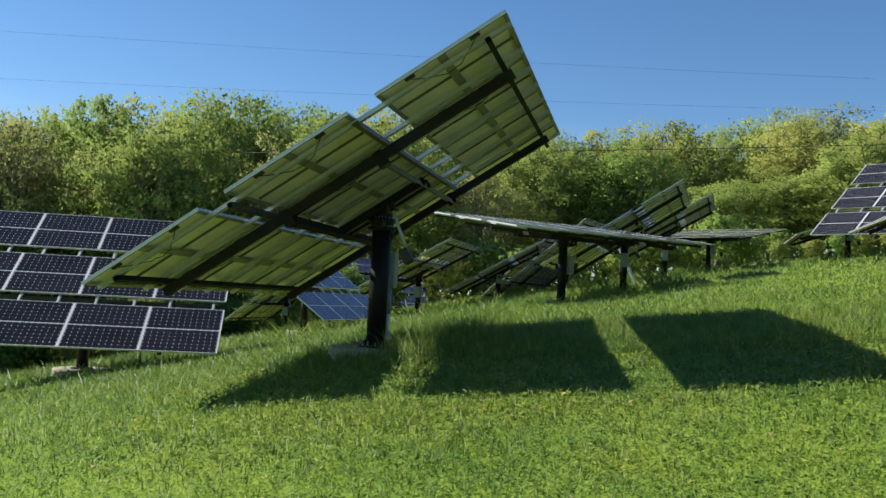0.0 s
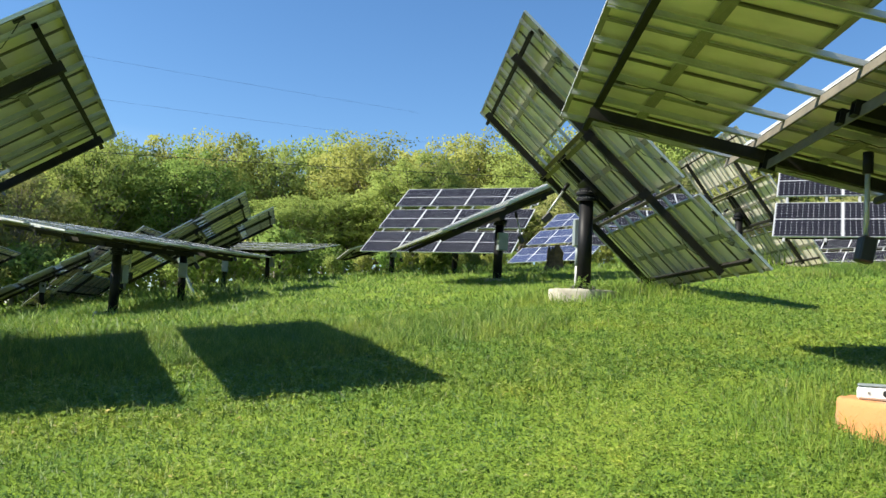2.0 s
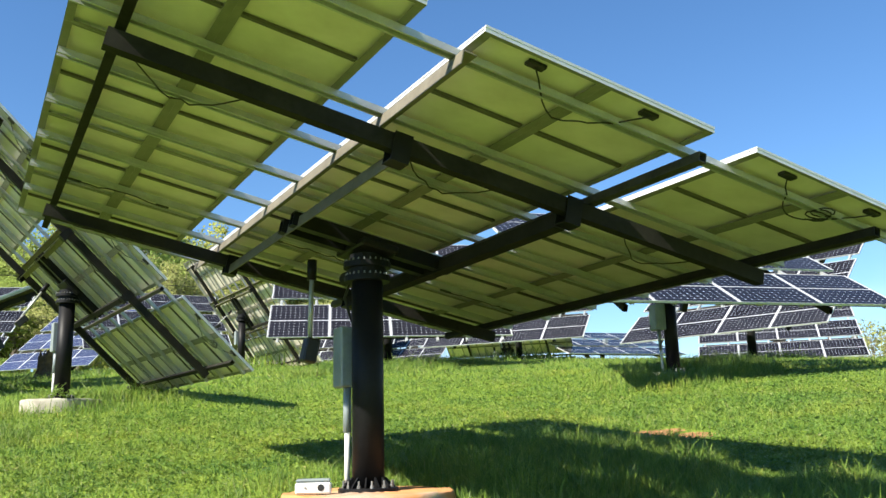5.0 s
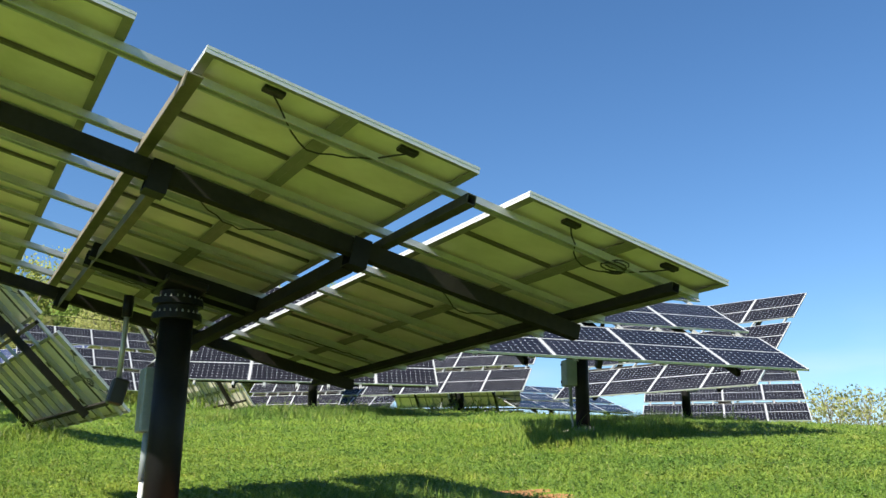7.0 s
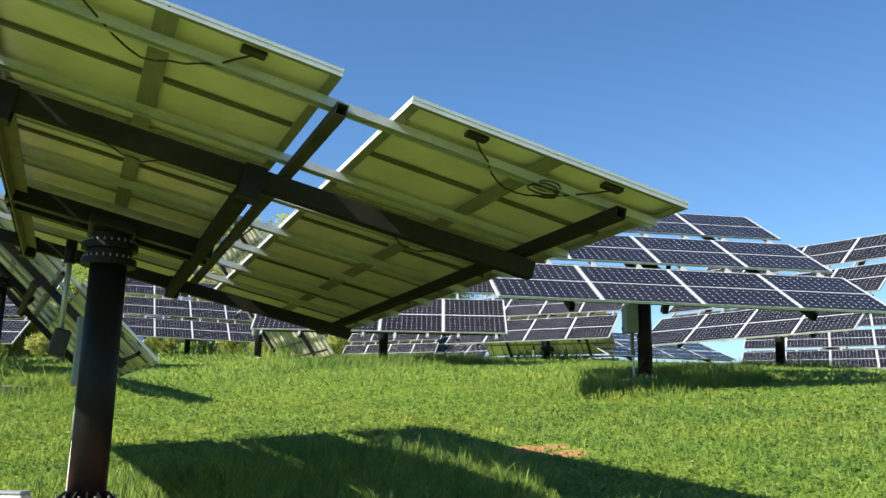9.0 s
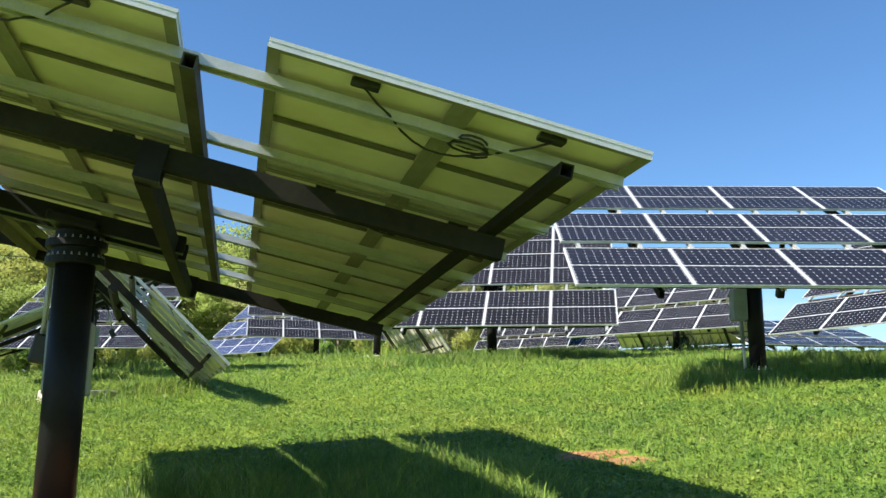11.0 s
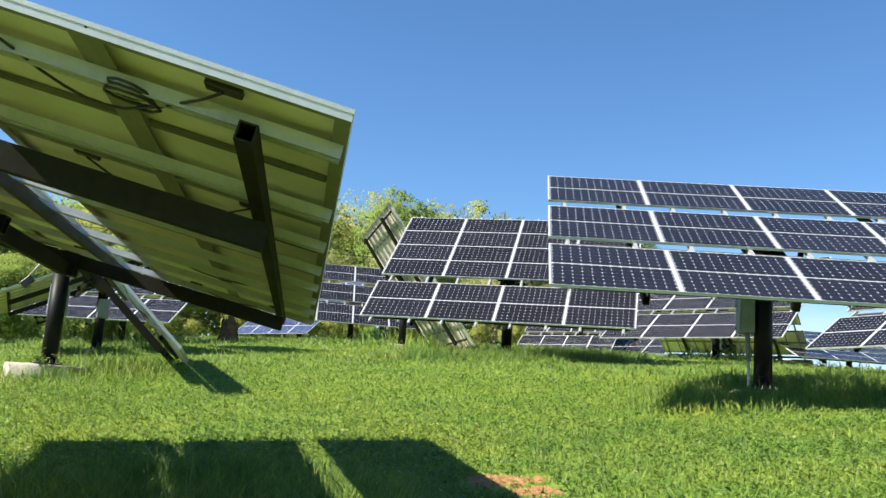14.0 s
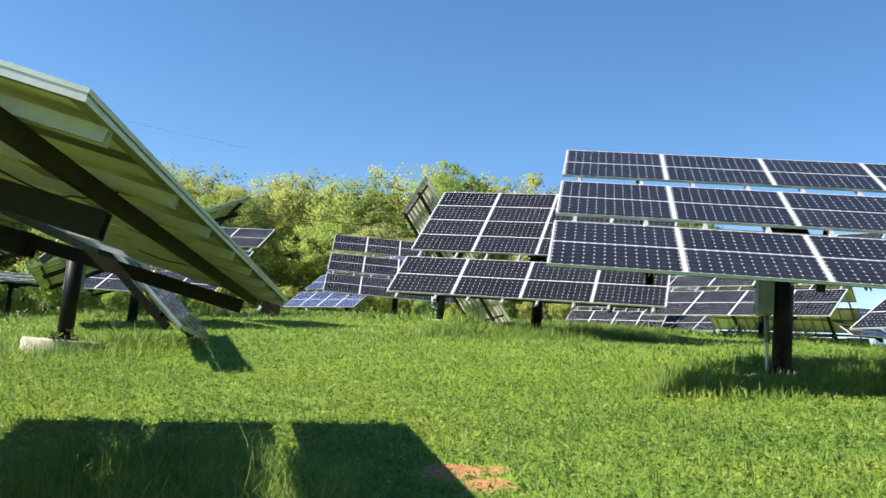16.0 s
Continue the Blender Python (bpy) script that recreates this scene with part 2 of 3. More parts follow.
def make_ground():
    xs, ys = spaced(-900, 900, -30, 50, 0.6), spaced(-700, 1000, -8, 60, 0.6)
    verts = [(x, y, float(height(x, y))) for y in ys for x in xs]
    w = len(xs)
    faces = [(j * w + i, j * w + i + 1, (j + 1) * w + i + 1, (j + 1) * w + i) for j in range(len(ys) - 1) for i in range(w - 1)]
    me = bpy.data.meshes.new("ground")
    me.from_pydata(verts, [], faces)
    me.materials.append(ground_material())
    for p in me.polygons:
        p.use_smooth = True
    tagged(new("ground", me), "sunlit grassy hillside with mown turf and dirt patches", "ground", kind="structure")


make_ground()


# ---- solar trackers ----
HALF_V = 3 * PITCH_V + GAP
BAND_V = (2 * PITCH_V + GAP, 0.0, -(2 * PITCH_V + GAP))
PURLIN_U = (-3.03, -2.05, -1.25, -0.41, 0.41, 1.25, 2.05, 3.03)
BEAM_U = 2.05


def sweep_mesh(name, outline, length, mat, hole=None):
    """A bar along y with the given outline (x, z); hole: a second loop of as many points makes it hollow."""
    bm = bmesh.new()
    ends = [[bm.verts.new((x, y, z)) for x, z in outline] for y in (-length / 2, length / 2)]
    n = len(outline)
    for k in range(n):
        bm.faces.new((ends[0][k], ends[0][(k + 1) % n], ends[1][(k + 1) % n], ends[1][k]))
    if hole:
        inner = [[bm.verts.new((x, y, z)) for x, z in hole] for y in (-length / 2, length / 2)]
        for k in range(n):
            j = (k + 1) % n
            bm.faces.new((inner[0][j], inner[0][k], inner[1][k], inner[1][j]))
            bm.faces.new((ends[0][j], ends[0][k], inner[0][k], inner[0][j]))
            bm.faces.new((ends[1][k], ends[1][j], inner[1][j], inner[1][k]))
    else:
        bm.faces.new(ends[0][::-1])
        bm.faces.new(ends[1])
    bmesh.ops.recalc_face_normals(bm, faces=bm.faces)
    return mesh_of(name, bm, mat)


def rect(w, h):
    return [(-w / 2, -h / 2), (w / 2, -h / 2), (w / 2, h / 2), (-w / 2, h / 2)]


def tube_mesh(name, length, w, h, wall, mat):
    return sweep_mesh(name, rect(w, h), length, mat, rect(w - 2 * wall, h - 2 * wall))


def channel_mesh(name, length, w, h, wall, mat):
    """An open hat channel along y, mouth down."""
    a, b, t = w / 2, h / 2, wall
    return sweep_mesh(name, [(-a, b), (a, b), (a, -b + t), (a + 0.012, -b + t), (a + 0.012, -b), (a - t, -b), (a - t, b - t),
                             (-a + t, b - t), (-a + t, -b), (-a - 0.012, -b), (-a - 0.012, -b + t), (-a, -b + t)], length, mat)


def angle_mesh(name, length, w, h, wall, mat):
    a, b, t = w / 2, h / 2, wall
    return sweep_mesh(name, [(-a, b), (a, b), (a, -b), (a - t, -b), (a - t, b - t), (-a, b - t)], length, mat)


def laminate_mesh(front):
    """Glass, cells and backsheet of one module: x along its length, y across, glass up."""
    bm = bmesh.new()
    for f in box(bm, 0, 0, 0.013, MOD_L - 0.046, MOD_W - 0.014, 0.006, 0):
        if f.normal.z < -0.5:
            f.material_index = 1
    return mesh_of("solar_module", bm, front, BACK)


def frame_mesh():
    """The module's aluminium frame: one mitred ring with a lip above and a broad flange below."""
    bm = bmesh.new()
    l, w = MOD_L / 2, MOD_W / 2
    loops = []
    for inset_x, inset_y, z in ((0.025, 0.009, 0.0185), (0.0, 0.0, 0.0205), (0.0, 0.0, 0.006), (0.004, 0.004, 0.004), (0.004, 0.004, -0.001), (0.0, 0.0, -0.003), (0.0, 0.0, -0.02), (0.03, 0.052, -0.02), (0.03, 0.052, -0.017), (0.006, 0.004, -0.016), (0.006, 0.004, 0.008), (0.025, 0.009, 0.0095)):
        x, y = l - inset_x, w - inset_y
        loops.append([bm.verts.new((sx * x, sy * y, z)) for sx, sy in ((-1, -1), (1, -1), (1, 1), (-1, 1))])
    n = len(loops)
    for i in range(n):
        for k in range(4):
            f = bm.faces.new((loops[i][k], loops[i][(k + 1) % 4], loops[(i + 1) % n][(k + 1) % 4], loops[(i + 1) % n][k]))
            # The downward flange faces take the darker tone with shade painted in.
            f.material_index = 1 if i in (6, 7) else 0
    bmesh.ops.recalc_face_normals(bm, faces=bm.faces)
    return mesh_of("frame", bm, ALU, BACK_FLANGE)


def bar_mesh(name, size, mat, bevel=0.008):
    bm = bmesh.new()
    box(bm, 0, 0, 0, *size, bevel=bevel)
    return mesh_of(name, bm, mat)


def lathe_mesh(name, rings, mat, seg=28):
    """A turned solid: rings of (radius, height)."""
    bm = bmesh.new()
    loops = [[bm.verts.new((r * math.cos(k * math.tau / seg), r * math.sin(k * math.tau / seg), z)) for k in range(seg)] for r, z in rings]
    for a, b in zip(loops, loops[1:]):
        for k in range(seg):
            bm.faces.new((a[k], a[(k + 1) % seg], b[(k + 1) % seg], b[k]))
    bm.faces.new(loops[0][::-1])
    bm.faces.new(loops[-1])
    return mesh_of(name, bm, mat)


def clamp_mesh():
    """The U bracket that ties a beam to a cross tube."""
    a, b, t = 0.068, 0.1, 0.01
    return sweep_mesh("clamp", [(-a, b), (-a, -b), (a, -b), (a, b), (a - t, b), (a - t, -b + t), (-a + t, -b + t), (-a + t, b)], 0.13, BLACK_STEEL)


def bolt_mesh(name, r, h):
    return lathe_mesh(name, [(r, 0), (r, h * 0.4), (r * 0.55, h * 0.4), (r * 0.55, h)], BOLT, 6)


def pad_mesh(mat, seed, wide, top):
    """A round cast footing, chipped along its rim."""
    rnd = random.Random(seed)
    bm = bmesh.new()
    n, rings = 48, []
    for r, z in ((1.0, -0.35), (1.0, top - 0.14), (1.0, top - 0.05), (0.99, top - 0.02), (0.965, top), (0.3, top)):
        ring = []
        for k in range(n):
            a = k * math.tau / n
            c, d = math.cos(a), math.sin(a)
            q = wide
            ring.append(bm.verts.new((q * r * c + rnd.uniform(-0.008, 0.008), q * r * d + rnd.uniform(-0.008, 0.008), z + rnd.uniform(-0.007, 0.007))))
        rings.append(ring)
    for a, b in zip(rings, rings[1:]):
        for k in range(n):
            bm.faces.new((a[k], a[(k + 1) % n], b[(k + 1) % n], b[k])).smooth = b is not rings[-1]
    bm.faces.new(rings[-1])
    return mesh_of("concrete_pad", bm, mat)


def controller_mesh():
    bm = bmesh.new()
    box(bm, 0, 0, 0, 0.2, 0.3, 0.52, 0, 0.012)
    return mesh_of("control_box", bm, GREY_BOX)


def jbox_mesh():
    bm = bmesh.new()
    box(bm, 0, 0, 0, 0.12, 0.06, 0.026, 0, 0.005)
    return mesh_of("junction_box", bm, PLASTIC_BLACK)


MODULE, MODULE_BLUE, FRAME = laminate_mesh(CELLS), laminate_mesh(CELLS_BLUE), frame_mesh()
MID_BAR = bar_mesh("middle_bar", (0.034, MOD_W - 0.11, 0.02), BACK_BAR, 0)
PURLIN = channel_mesh("purlin", 2 * HALF_V - 0.02, 0.05, 0.05, 0.004, GALV)
MAIN_BEAM = tube_mesh("main_beam", 5.08, 0.085, 0.115, 0.008, BEAM_STEEL)
END_TUBE = tube_mesh("end_tube", 6.3, 0.062, 0.065, 0.006, BEAM_STEEL)
GAP_ANGLE = angle_mesh("gap_angle", 6.3, 0.09, 0.09, 0.007, WEATHERED)
GAP_TUBE = tube_mesh("gap_tube", 6.3, 0.06, 0.065, 0.006, GREY_STEEL)
LOW_ANGLE = angle_mesh("torque_angle", 3.98, 0.09, 0.1, 0.009, WEATHERED)
LOW_TUBE = tube_mesh("torque_tube", 3.98, 0.085, 0.115, 0.009, BEAM_STEEL)
HUB_BEAM = tube_mesh("hub_beam", 1.5, 0.1, 0.12, 0.009, BLACK_STEEL)
CLAMP = clamp_mesh()
COLLAR = lathe_mesh("slew_drive", [(0.2, 0), (0.2, 0.05), (0.165, 0.055), (0.165, 0.115), (0.205, 0.12), (0.205, 0.17), (0.15, 0.175), (0.15, 0.24)], BLACK_STEEL)
SLEW_MOTOR = lathe_mesh("slew_motor", [(0.05, 0), (0.065, 0.03), (0.065, 0.2), (0.045, 0.24)], BLACK_STEEL, 14)
FOOT = lathe_mesh("base_plate", [(0.25, 0), (0.25, 0.025), (0.24, 0.03)], BLACK_STEEL)
GUSSET = sweep_mesh("gusset", [(0.0, 0.0), (0.09, 0.0), (0.09, 0.015), (0.015, 0.085), (0.0, 0.085)], 0.012, BLACK_STEEL)
RING_BOLT, ANCHOR_BOLT = bolt_mesh("bolt", 0.009, 0.024), bolt_mesh("anchor_bolt", 0.016, 0.06)
BOX_DOOR = bar_mesh("door", (0.018, 0.28, 0.5), GREY_BOX, 0.006)
LATCH = bar_mesh("latch", (0.014, 0.03, 0.05), BLACK_STEEL, 0.003)
CONTROL, JBOX = controller_mesh(), jbox_mesh()
SADDLE = bar_mesh("saddle", (0.62, 0.34, 0.07), BLACK_STEEL, 0.015)
PAD_TOP = (0.19, 0.15, 0.03)
PADS = [pad_mesh(CONCRETE, 1, 0.72, 0.19), pad_mesh(PALE_CONCRETE, 2, 0.66, 0.15), pad_mesh(PALE_CONCRETE, 3, 0.52, 0.03)]
ALONG_U = Matrix.Rotation(radians(90), 4, "Z")
HINGE = 0.3


def tracker(x, y, z, az, tilt, label, near=False, pad=2, blue=False, box_side=1, joined=False):
    """A pole-mounted tracker: 24 modules in three bands. (x, y, z): middle of the panel plane; az: compass of its face."""
    a, t = radians(az), radians(tilt)
    bx, by = x - math.sin(a) * math.sin(t) * HINGE, y - math.cos(a) * math.sin(t) * HINGE
    bz = float(height(bx, by))
    root = tagged(new("solar_tracker"), label, "solar tracker", "pole-mounted solar trackers")
    root.matrix_basis = pose(bx, by, bz, 0, 0, 180 - az)
    mid = z - bz
    hub = mid - HINGE * math.cos(t)
    face = Matrix.Translation((0, -HINGE * math.sin(t), mid)) @ Matrix.Rotation(t, 4, "X")
    lift = PAD_TOP[pad]
    put("concrete_pad", PADS[pad], root, Matrix.Rotation(radians(-50 if pad == 0 else az * 7), 4, "Z"))
    put("base_plate", FOOT, root, Matrix.Translation((0, 0, lift)))
    bm = bmesh.new()
    top = hub - 0.3
    rod(bm, (0, 0, lift + 0.01), (0, 0, top), 0.134, 28)
    part("post", bm, BLACK_STEEL, root)
    put("slew_drive", COLLAR, root, Matrix.Translation((0, 0, top)))
    put("slew_motor", SLEW_MOTOR, root, Matrix.Translation((0.17, 0.05, top + 0.085)) @ Matrix.Rotation(radians(90), 4, "Y"))
    put("saddle", SADDLE, root, Matrix.Translation((0, 0, hub - 0.03)) @ Matrix.Rotation(t, 4, "X"))
    for j in range(6):
        v = BAND_V[j // 2] + (0.5 - j % 2) * PITCH_V
        if joined:
            v += -GAP / 2 if j < 2 else GAP / 2
        for i in range(4):
            u = (i - 1.5) * PITCH_U
            m = put("solar_module", MODULE_BLUE if blue else MODULE, root, face @ Matrix.Translation((u, v, 0)))
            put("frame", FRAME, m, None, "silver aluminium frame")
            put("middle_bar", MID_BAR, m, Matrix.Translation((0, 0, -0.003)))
            if near:
                put("junction_box", JBOX, m, Matrix.Translation((0.7 if i > 1 else -0.7, 0.0, -0.004)) @ ALONG_U, "black junction box")
    for u in PURLIN_U:
        put("purlin", PURLIN, root, face @ Matrix.Translation((u, 0, -0.0465)))
    for s in (-1, 1):
        put("main_beam", MAIN_BEAM, root, face @ Matrix.Translation((s * BEAM_U, 0, -0.226)))
        put("end_tube", END_TUBE, root, face @ Matrix.Translation((0, s * 2.475, -0.105)) @ ALONG_U)
        put("hub_beam", HUB_BEAM, root, face @ Matrix.Translation((s * 0.14, 0, -0.29)))
        for k in (-1, 1):
            put("clamp", CLAMP, root, face @ Matrix.Translation((s * BEAM_U, k * 0.68, -0.262)))
    put("gap_angle", GAP_ANGLE, root, face @ Matrix.Translation((0, 0.8, -0.118)) @ ALONG_U)
    put("gap_tube", GAP_TUBE, root, face @ Matrix.Translation((0, -0.875, -0.105)) @ ALONG_U)
    put("torque_angle", LOW_ANGLE, root, face @ Matrix.Translation((0, 0.66, -0.315)) @ ALONG_U)
    put("torque_tube", LOW_TUBE, root, face @ Matrix.Translation((0, -0.66, -0.315)) @ ALONG_U)
    # tilt actuator: a rod that hangs from the upper torque angle
    high = face @ Vector((0.63, 0.27, -0.36))
    low = face @ Vector((0.63, 0.13, -1.1))
    bm = bmesh.new()
    rod(bm, high, high.lerp(low, 0.25), 0.045, 10)
    part("actuator_head", bm, BLACK_STEEL, root)
    bm = bmesh.new()
    rod(bm, high.lerp(low, 0.2), low, 0.022, 10)
    part("actuator_rod", bm, GALV, root, "grey actuator rod")
    bm = bmesh.new()
    box(bm, low.x, low.y, low.z - 0.08, 0.13, 0.13, 0.22, 0, 0.015, Matrix.Rotation(t, 4, "X"))
    part("actuator_motor", bm, PLASTIC_BLACK, root)
    unit = put("control_box", CONTROL, root, Matrix.Translation((0.25 * box_side, 0.03, 1.12 + lift)) @ Matrix.Rotation(0 if box_side > 0 else math.pi, 4, "Z"), "grey metal control box")
    if near:
        put("door", BOX_DOOR, unit, Matrix.Translation((0.11, 0, 0)))
        for k in (-1, 1):
            put("latch", LATCH, unit, Matrix.Translation((0.126, -0.11, k * 0.17)))
        for k in range(24):
            a = k * math.tau / 24
            for r, h in ((0.185, 0.05), (0.19, 0.17)):
                put("bolt", RING_BOLT, root, Matrix.Translation((r * math.cos(a), r * math.sin(a), top + h - 0.002)))
        for k in range(12):
            turn = Matrix.Translation((0, 0, lift + 0.028)) @ Matrix.Rotation(k * math.tau / 12, 4, "Z")
            put("gusset", GUSSET, root, turn @ Matrix.Translation((0.13, 0, 0)))
            put("anchor_bolt", ANCHOR_BOLT, root, turn @ Matrix.Rotation(math.tau / 24, 4, "Z") @ Matrix.Translation((0.205, 0, 0)))
        rnd = random.Random(int(az))
        for j in range(3):
            for i in range(4):
                cu = (i - 1.5) * PITCH_U + (0.7 if i > 1 else -0.7)
                pts = []
                for k in range(13):
                    f = k / 12
                    wob = math.sin(f * math.pi)
                    pts.append(face @ Vector((cu - (0.3 if i > 1 else -0.3) * wob * rnd.uniform(0.8, 1.1), BAND_V[j] + (0.5 - f) * PITCH_V, -0.02 - 0.07 * wob)))
                tube_curve("cable", pts, 0.0055, PLASTIC_BLACK, root)
        for j in (0, 2):
            mid_v = BAND_V[j] - 0.1
            pts = [face @ Vector((-3.07 + 0.07 * math.cos(k * 0.7) + 0.004 * k, mid_v + (0.06 + 0.0015 * k) * math.sin(k * 0.7), -0.06 - 0.0006 * k)) for k in range(28)]
            tube_curve("cable_coil", pts, 0.0055, PLASTIC_BLACK, root)
        bm = bmesh.new()
        rod(bm, (0.19 * box_side, 0.11, lift + 0.5), (0.17 * box_side, 0.12, lift), 0.024, 10)
        part("conduit", bm, WHITE_PLASTIC, root, "white plastic conduit")
        bm = bmesh.new()
        rod(bm, (0.21 * box_side, 0.1, lift + 0.9), (0.19 * box_side, 0.11, lift + 0.48), 0.036, 10)
        part("conduit_sleeve", bm, GREY_BOX, root, "grey conduit sleeve")
        tube_curve("cable", [(0.22 * box_side, 0.02, lift + 1.35), (0.3 * box_side, 0.04, lift + 1.5), (0.28 * box_side, 0.1, lift + 1.65), (0.17 * box_side, 0.1, top)], 0.012, PLASTIC_BLACK, root)
    return root


BACK_LABEL = "pole-mounted solar tracker seen from its pale underside, dark steel frame"
FRONT_LABEL = "pole-mounted solar tracker with dark cell modules in three bands"
STEEP_LABEL = "steeply tilted solar tracker showing its pale module backs"
FLAT_LABEL = "nearly level solar tracker on a black post"
tracker(5.42, 5.72, 3.51, 105.7, 12.0, "nearly level solar tracker on a clay-stained footing", True, 0)
tracker(-4.11, 12.16, 2.96, 268.4, 33.2, BACK_LABEL, True, 1, box_side=-1)
tracker(6.85, 15.81, 4.65, 100.3, 43.5, STEEP_LABEL, True, 1)
tracker(16.24, 9.48, 5.19, 209.4, 29.8, FRONT_LABEL, True, 2, box_side=-1)
tracker(17.35, 19.66, 6.06, 217.5, 40.5, "solar tracker with its two upper bands of modules joined", box_side=-1, joined=True)
for x, y, z, az, tilt in ((9.35, 36.57, 6.33, 216.4, 36.7), (19.99, 40.04, 7.58, 197.0, 36.6), (26.99, 13.48, 6.16, 267.1, 36.4),
                          (38.18, 17.95, 5.95, 241.9, 30.3), (28.2, 24.26, 6.98, 246.4, 37.3), (36.66, 46.46, 8.41, 241.5, 48.9),
                          (39.73, 43.84, 8.2, 254.0, 38.2), (39.28, 28.11, 6.5, 205.0, 18.0), (-13.32, 18.64, 1.57, 157.0, 34.0)):
    tracker(x, y, z, az, tilt, FRONT_LABEL, pad=1 if x < -10 else 2)
for x, y, z, az, tilt in ((20.38, 51.1, 7.8, 245.0, 40.0), (-13.29, 32.38, 2.1, 94.6, 34.9), (-19.65, 60.53, 2.26, 147.8, 40.6)):
    tracker(x, y, z, az, tilt, "solar tracker with blue modules below the wood's edge", pad=1 if y < 40 else 2, blue=True)
for x, y, z, az, tilt in ((-11.82, 42.28, 2.82, 270.1, 29.3), (-9.0, 48.41, 3.25, 262.9, 30.1), (-7.6, 55.0, 3.5, 288.5, 40.7),
                          (-5.5, 50.0, 4.2, 281.5, 40.0), (-1.65, 33.83, 4.33, 273.3, 33.1), (-0.19, 45.79, 5.54, 273.7, 30.3),
                          (-22.19, 50.13, 1.23, 269.1, 36.9), (7.8, 25.6, 5.36, 269.3, 27.0), (8.6, 47.5, 6.3, 272.0, 20.0),
                          (34.97, 30.9, 6.4, 60.0, 35.0)):
    tracker(x, y, z, az, tilt, BACK_LABEL)
for x, y, z, az, tilt in ((-2.99, 27.08, 3.83, 140.0, 7.5), (2.3, 52.0, 5.9, 208.5, 9.5)):
    tracker(x, y, z, az, tilt, FLAT_LABEL)
tracker(18.7, 29.52, 6.73, 101.8, 54.2, STEEP_LABEL)


# ---- trees ----
def leaf_material(name, lo, hi):
    m = Mat(name, 0.8, 0.0, 0.06)
    isl = m.t.nodes.new("ShaderNodeNewGeometry").outputs["Random Per Island"]
    col = m.ramp(isl, [(0.0, lo), (1.0, hi)])
    col = m.mix(m.math("MULTIPLY", m.random(), 0.5), col, (0.3, 0.34, 0.1))
    m.color(col)
    tr = m.n("BsdfTranslucent")
    m.link(col, tr.inputs["Color"])
    mx = m.n("MixShader", Fac=0.45)
    m.link(m.b.outputs[0], mx.inputs[1])
    m.link(tr.outputs[0], mx.inputs[2])
    m.link(mx.outputs[0], m.t.nodes["Material Output"].inputs["Surface"])
    return m.m


LEAVES = [leaf_material("spring leaves", (0.2, 0.295, 0.06), (0.36, 0.46, 0.12)),
          leaf_material("yellow-green leaves", (0.3, 0.325, 0.07), (0.45, 0.47, 0.14)),
          leaf_material("deep green leaves", (0.14, 0.26, 0.055), (0.28, 0.4, 0.1)),
          leaf_material("thin budding leaves", (0.29, 0.305, 0.11), (0.44, 0.45, 0.19))]
BARK = simple("grey-brown bark", (0.16, 0.13, 0.1), (0.32, 0.28, 0.23), 3, 0.9, 0, 0.8)


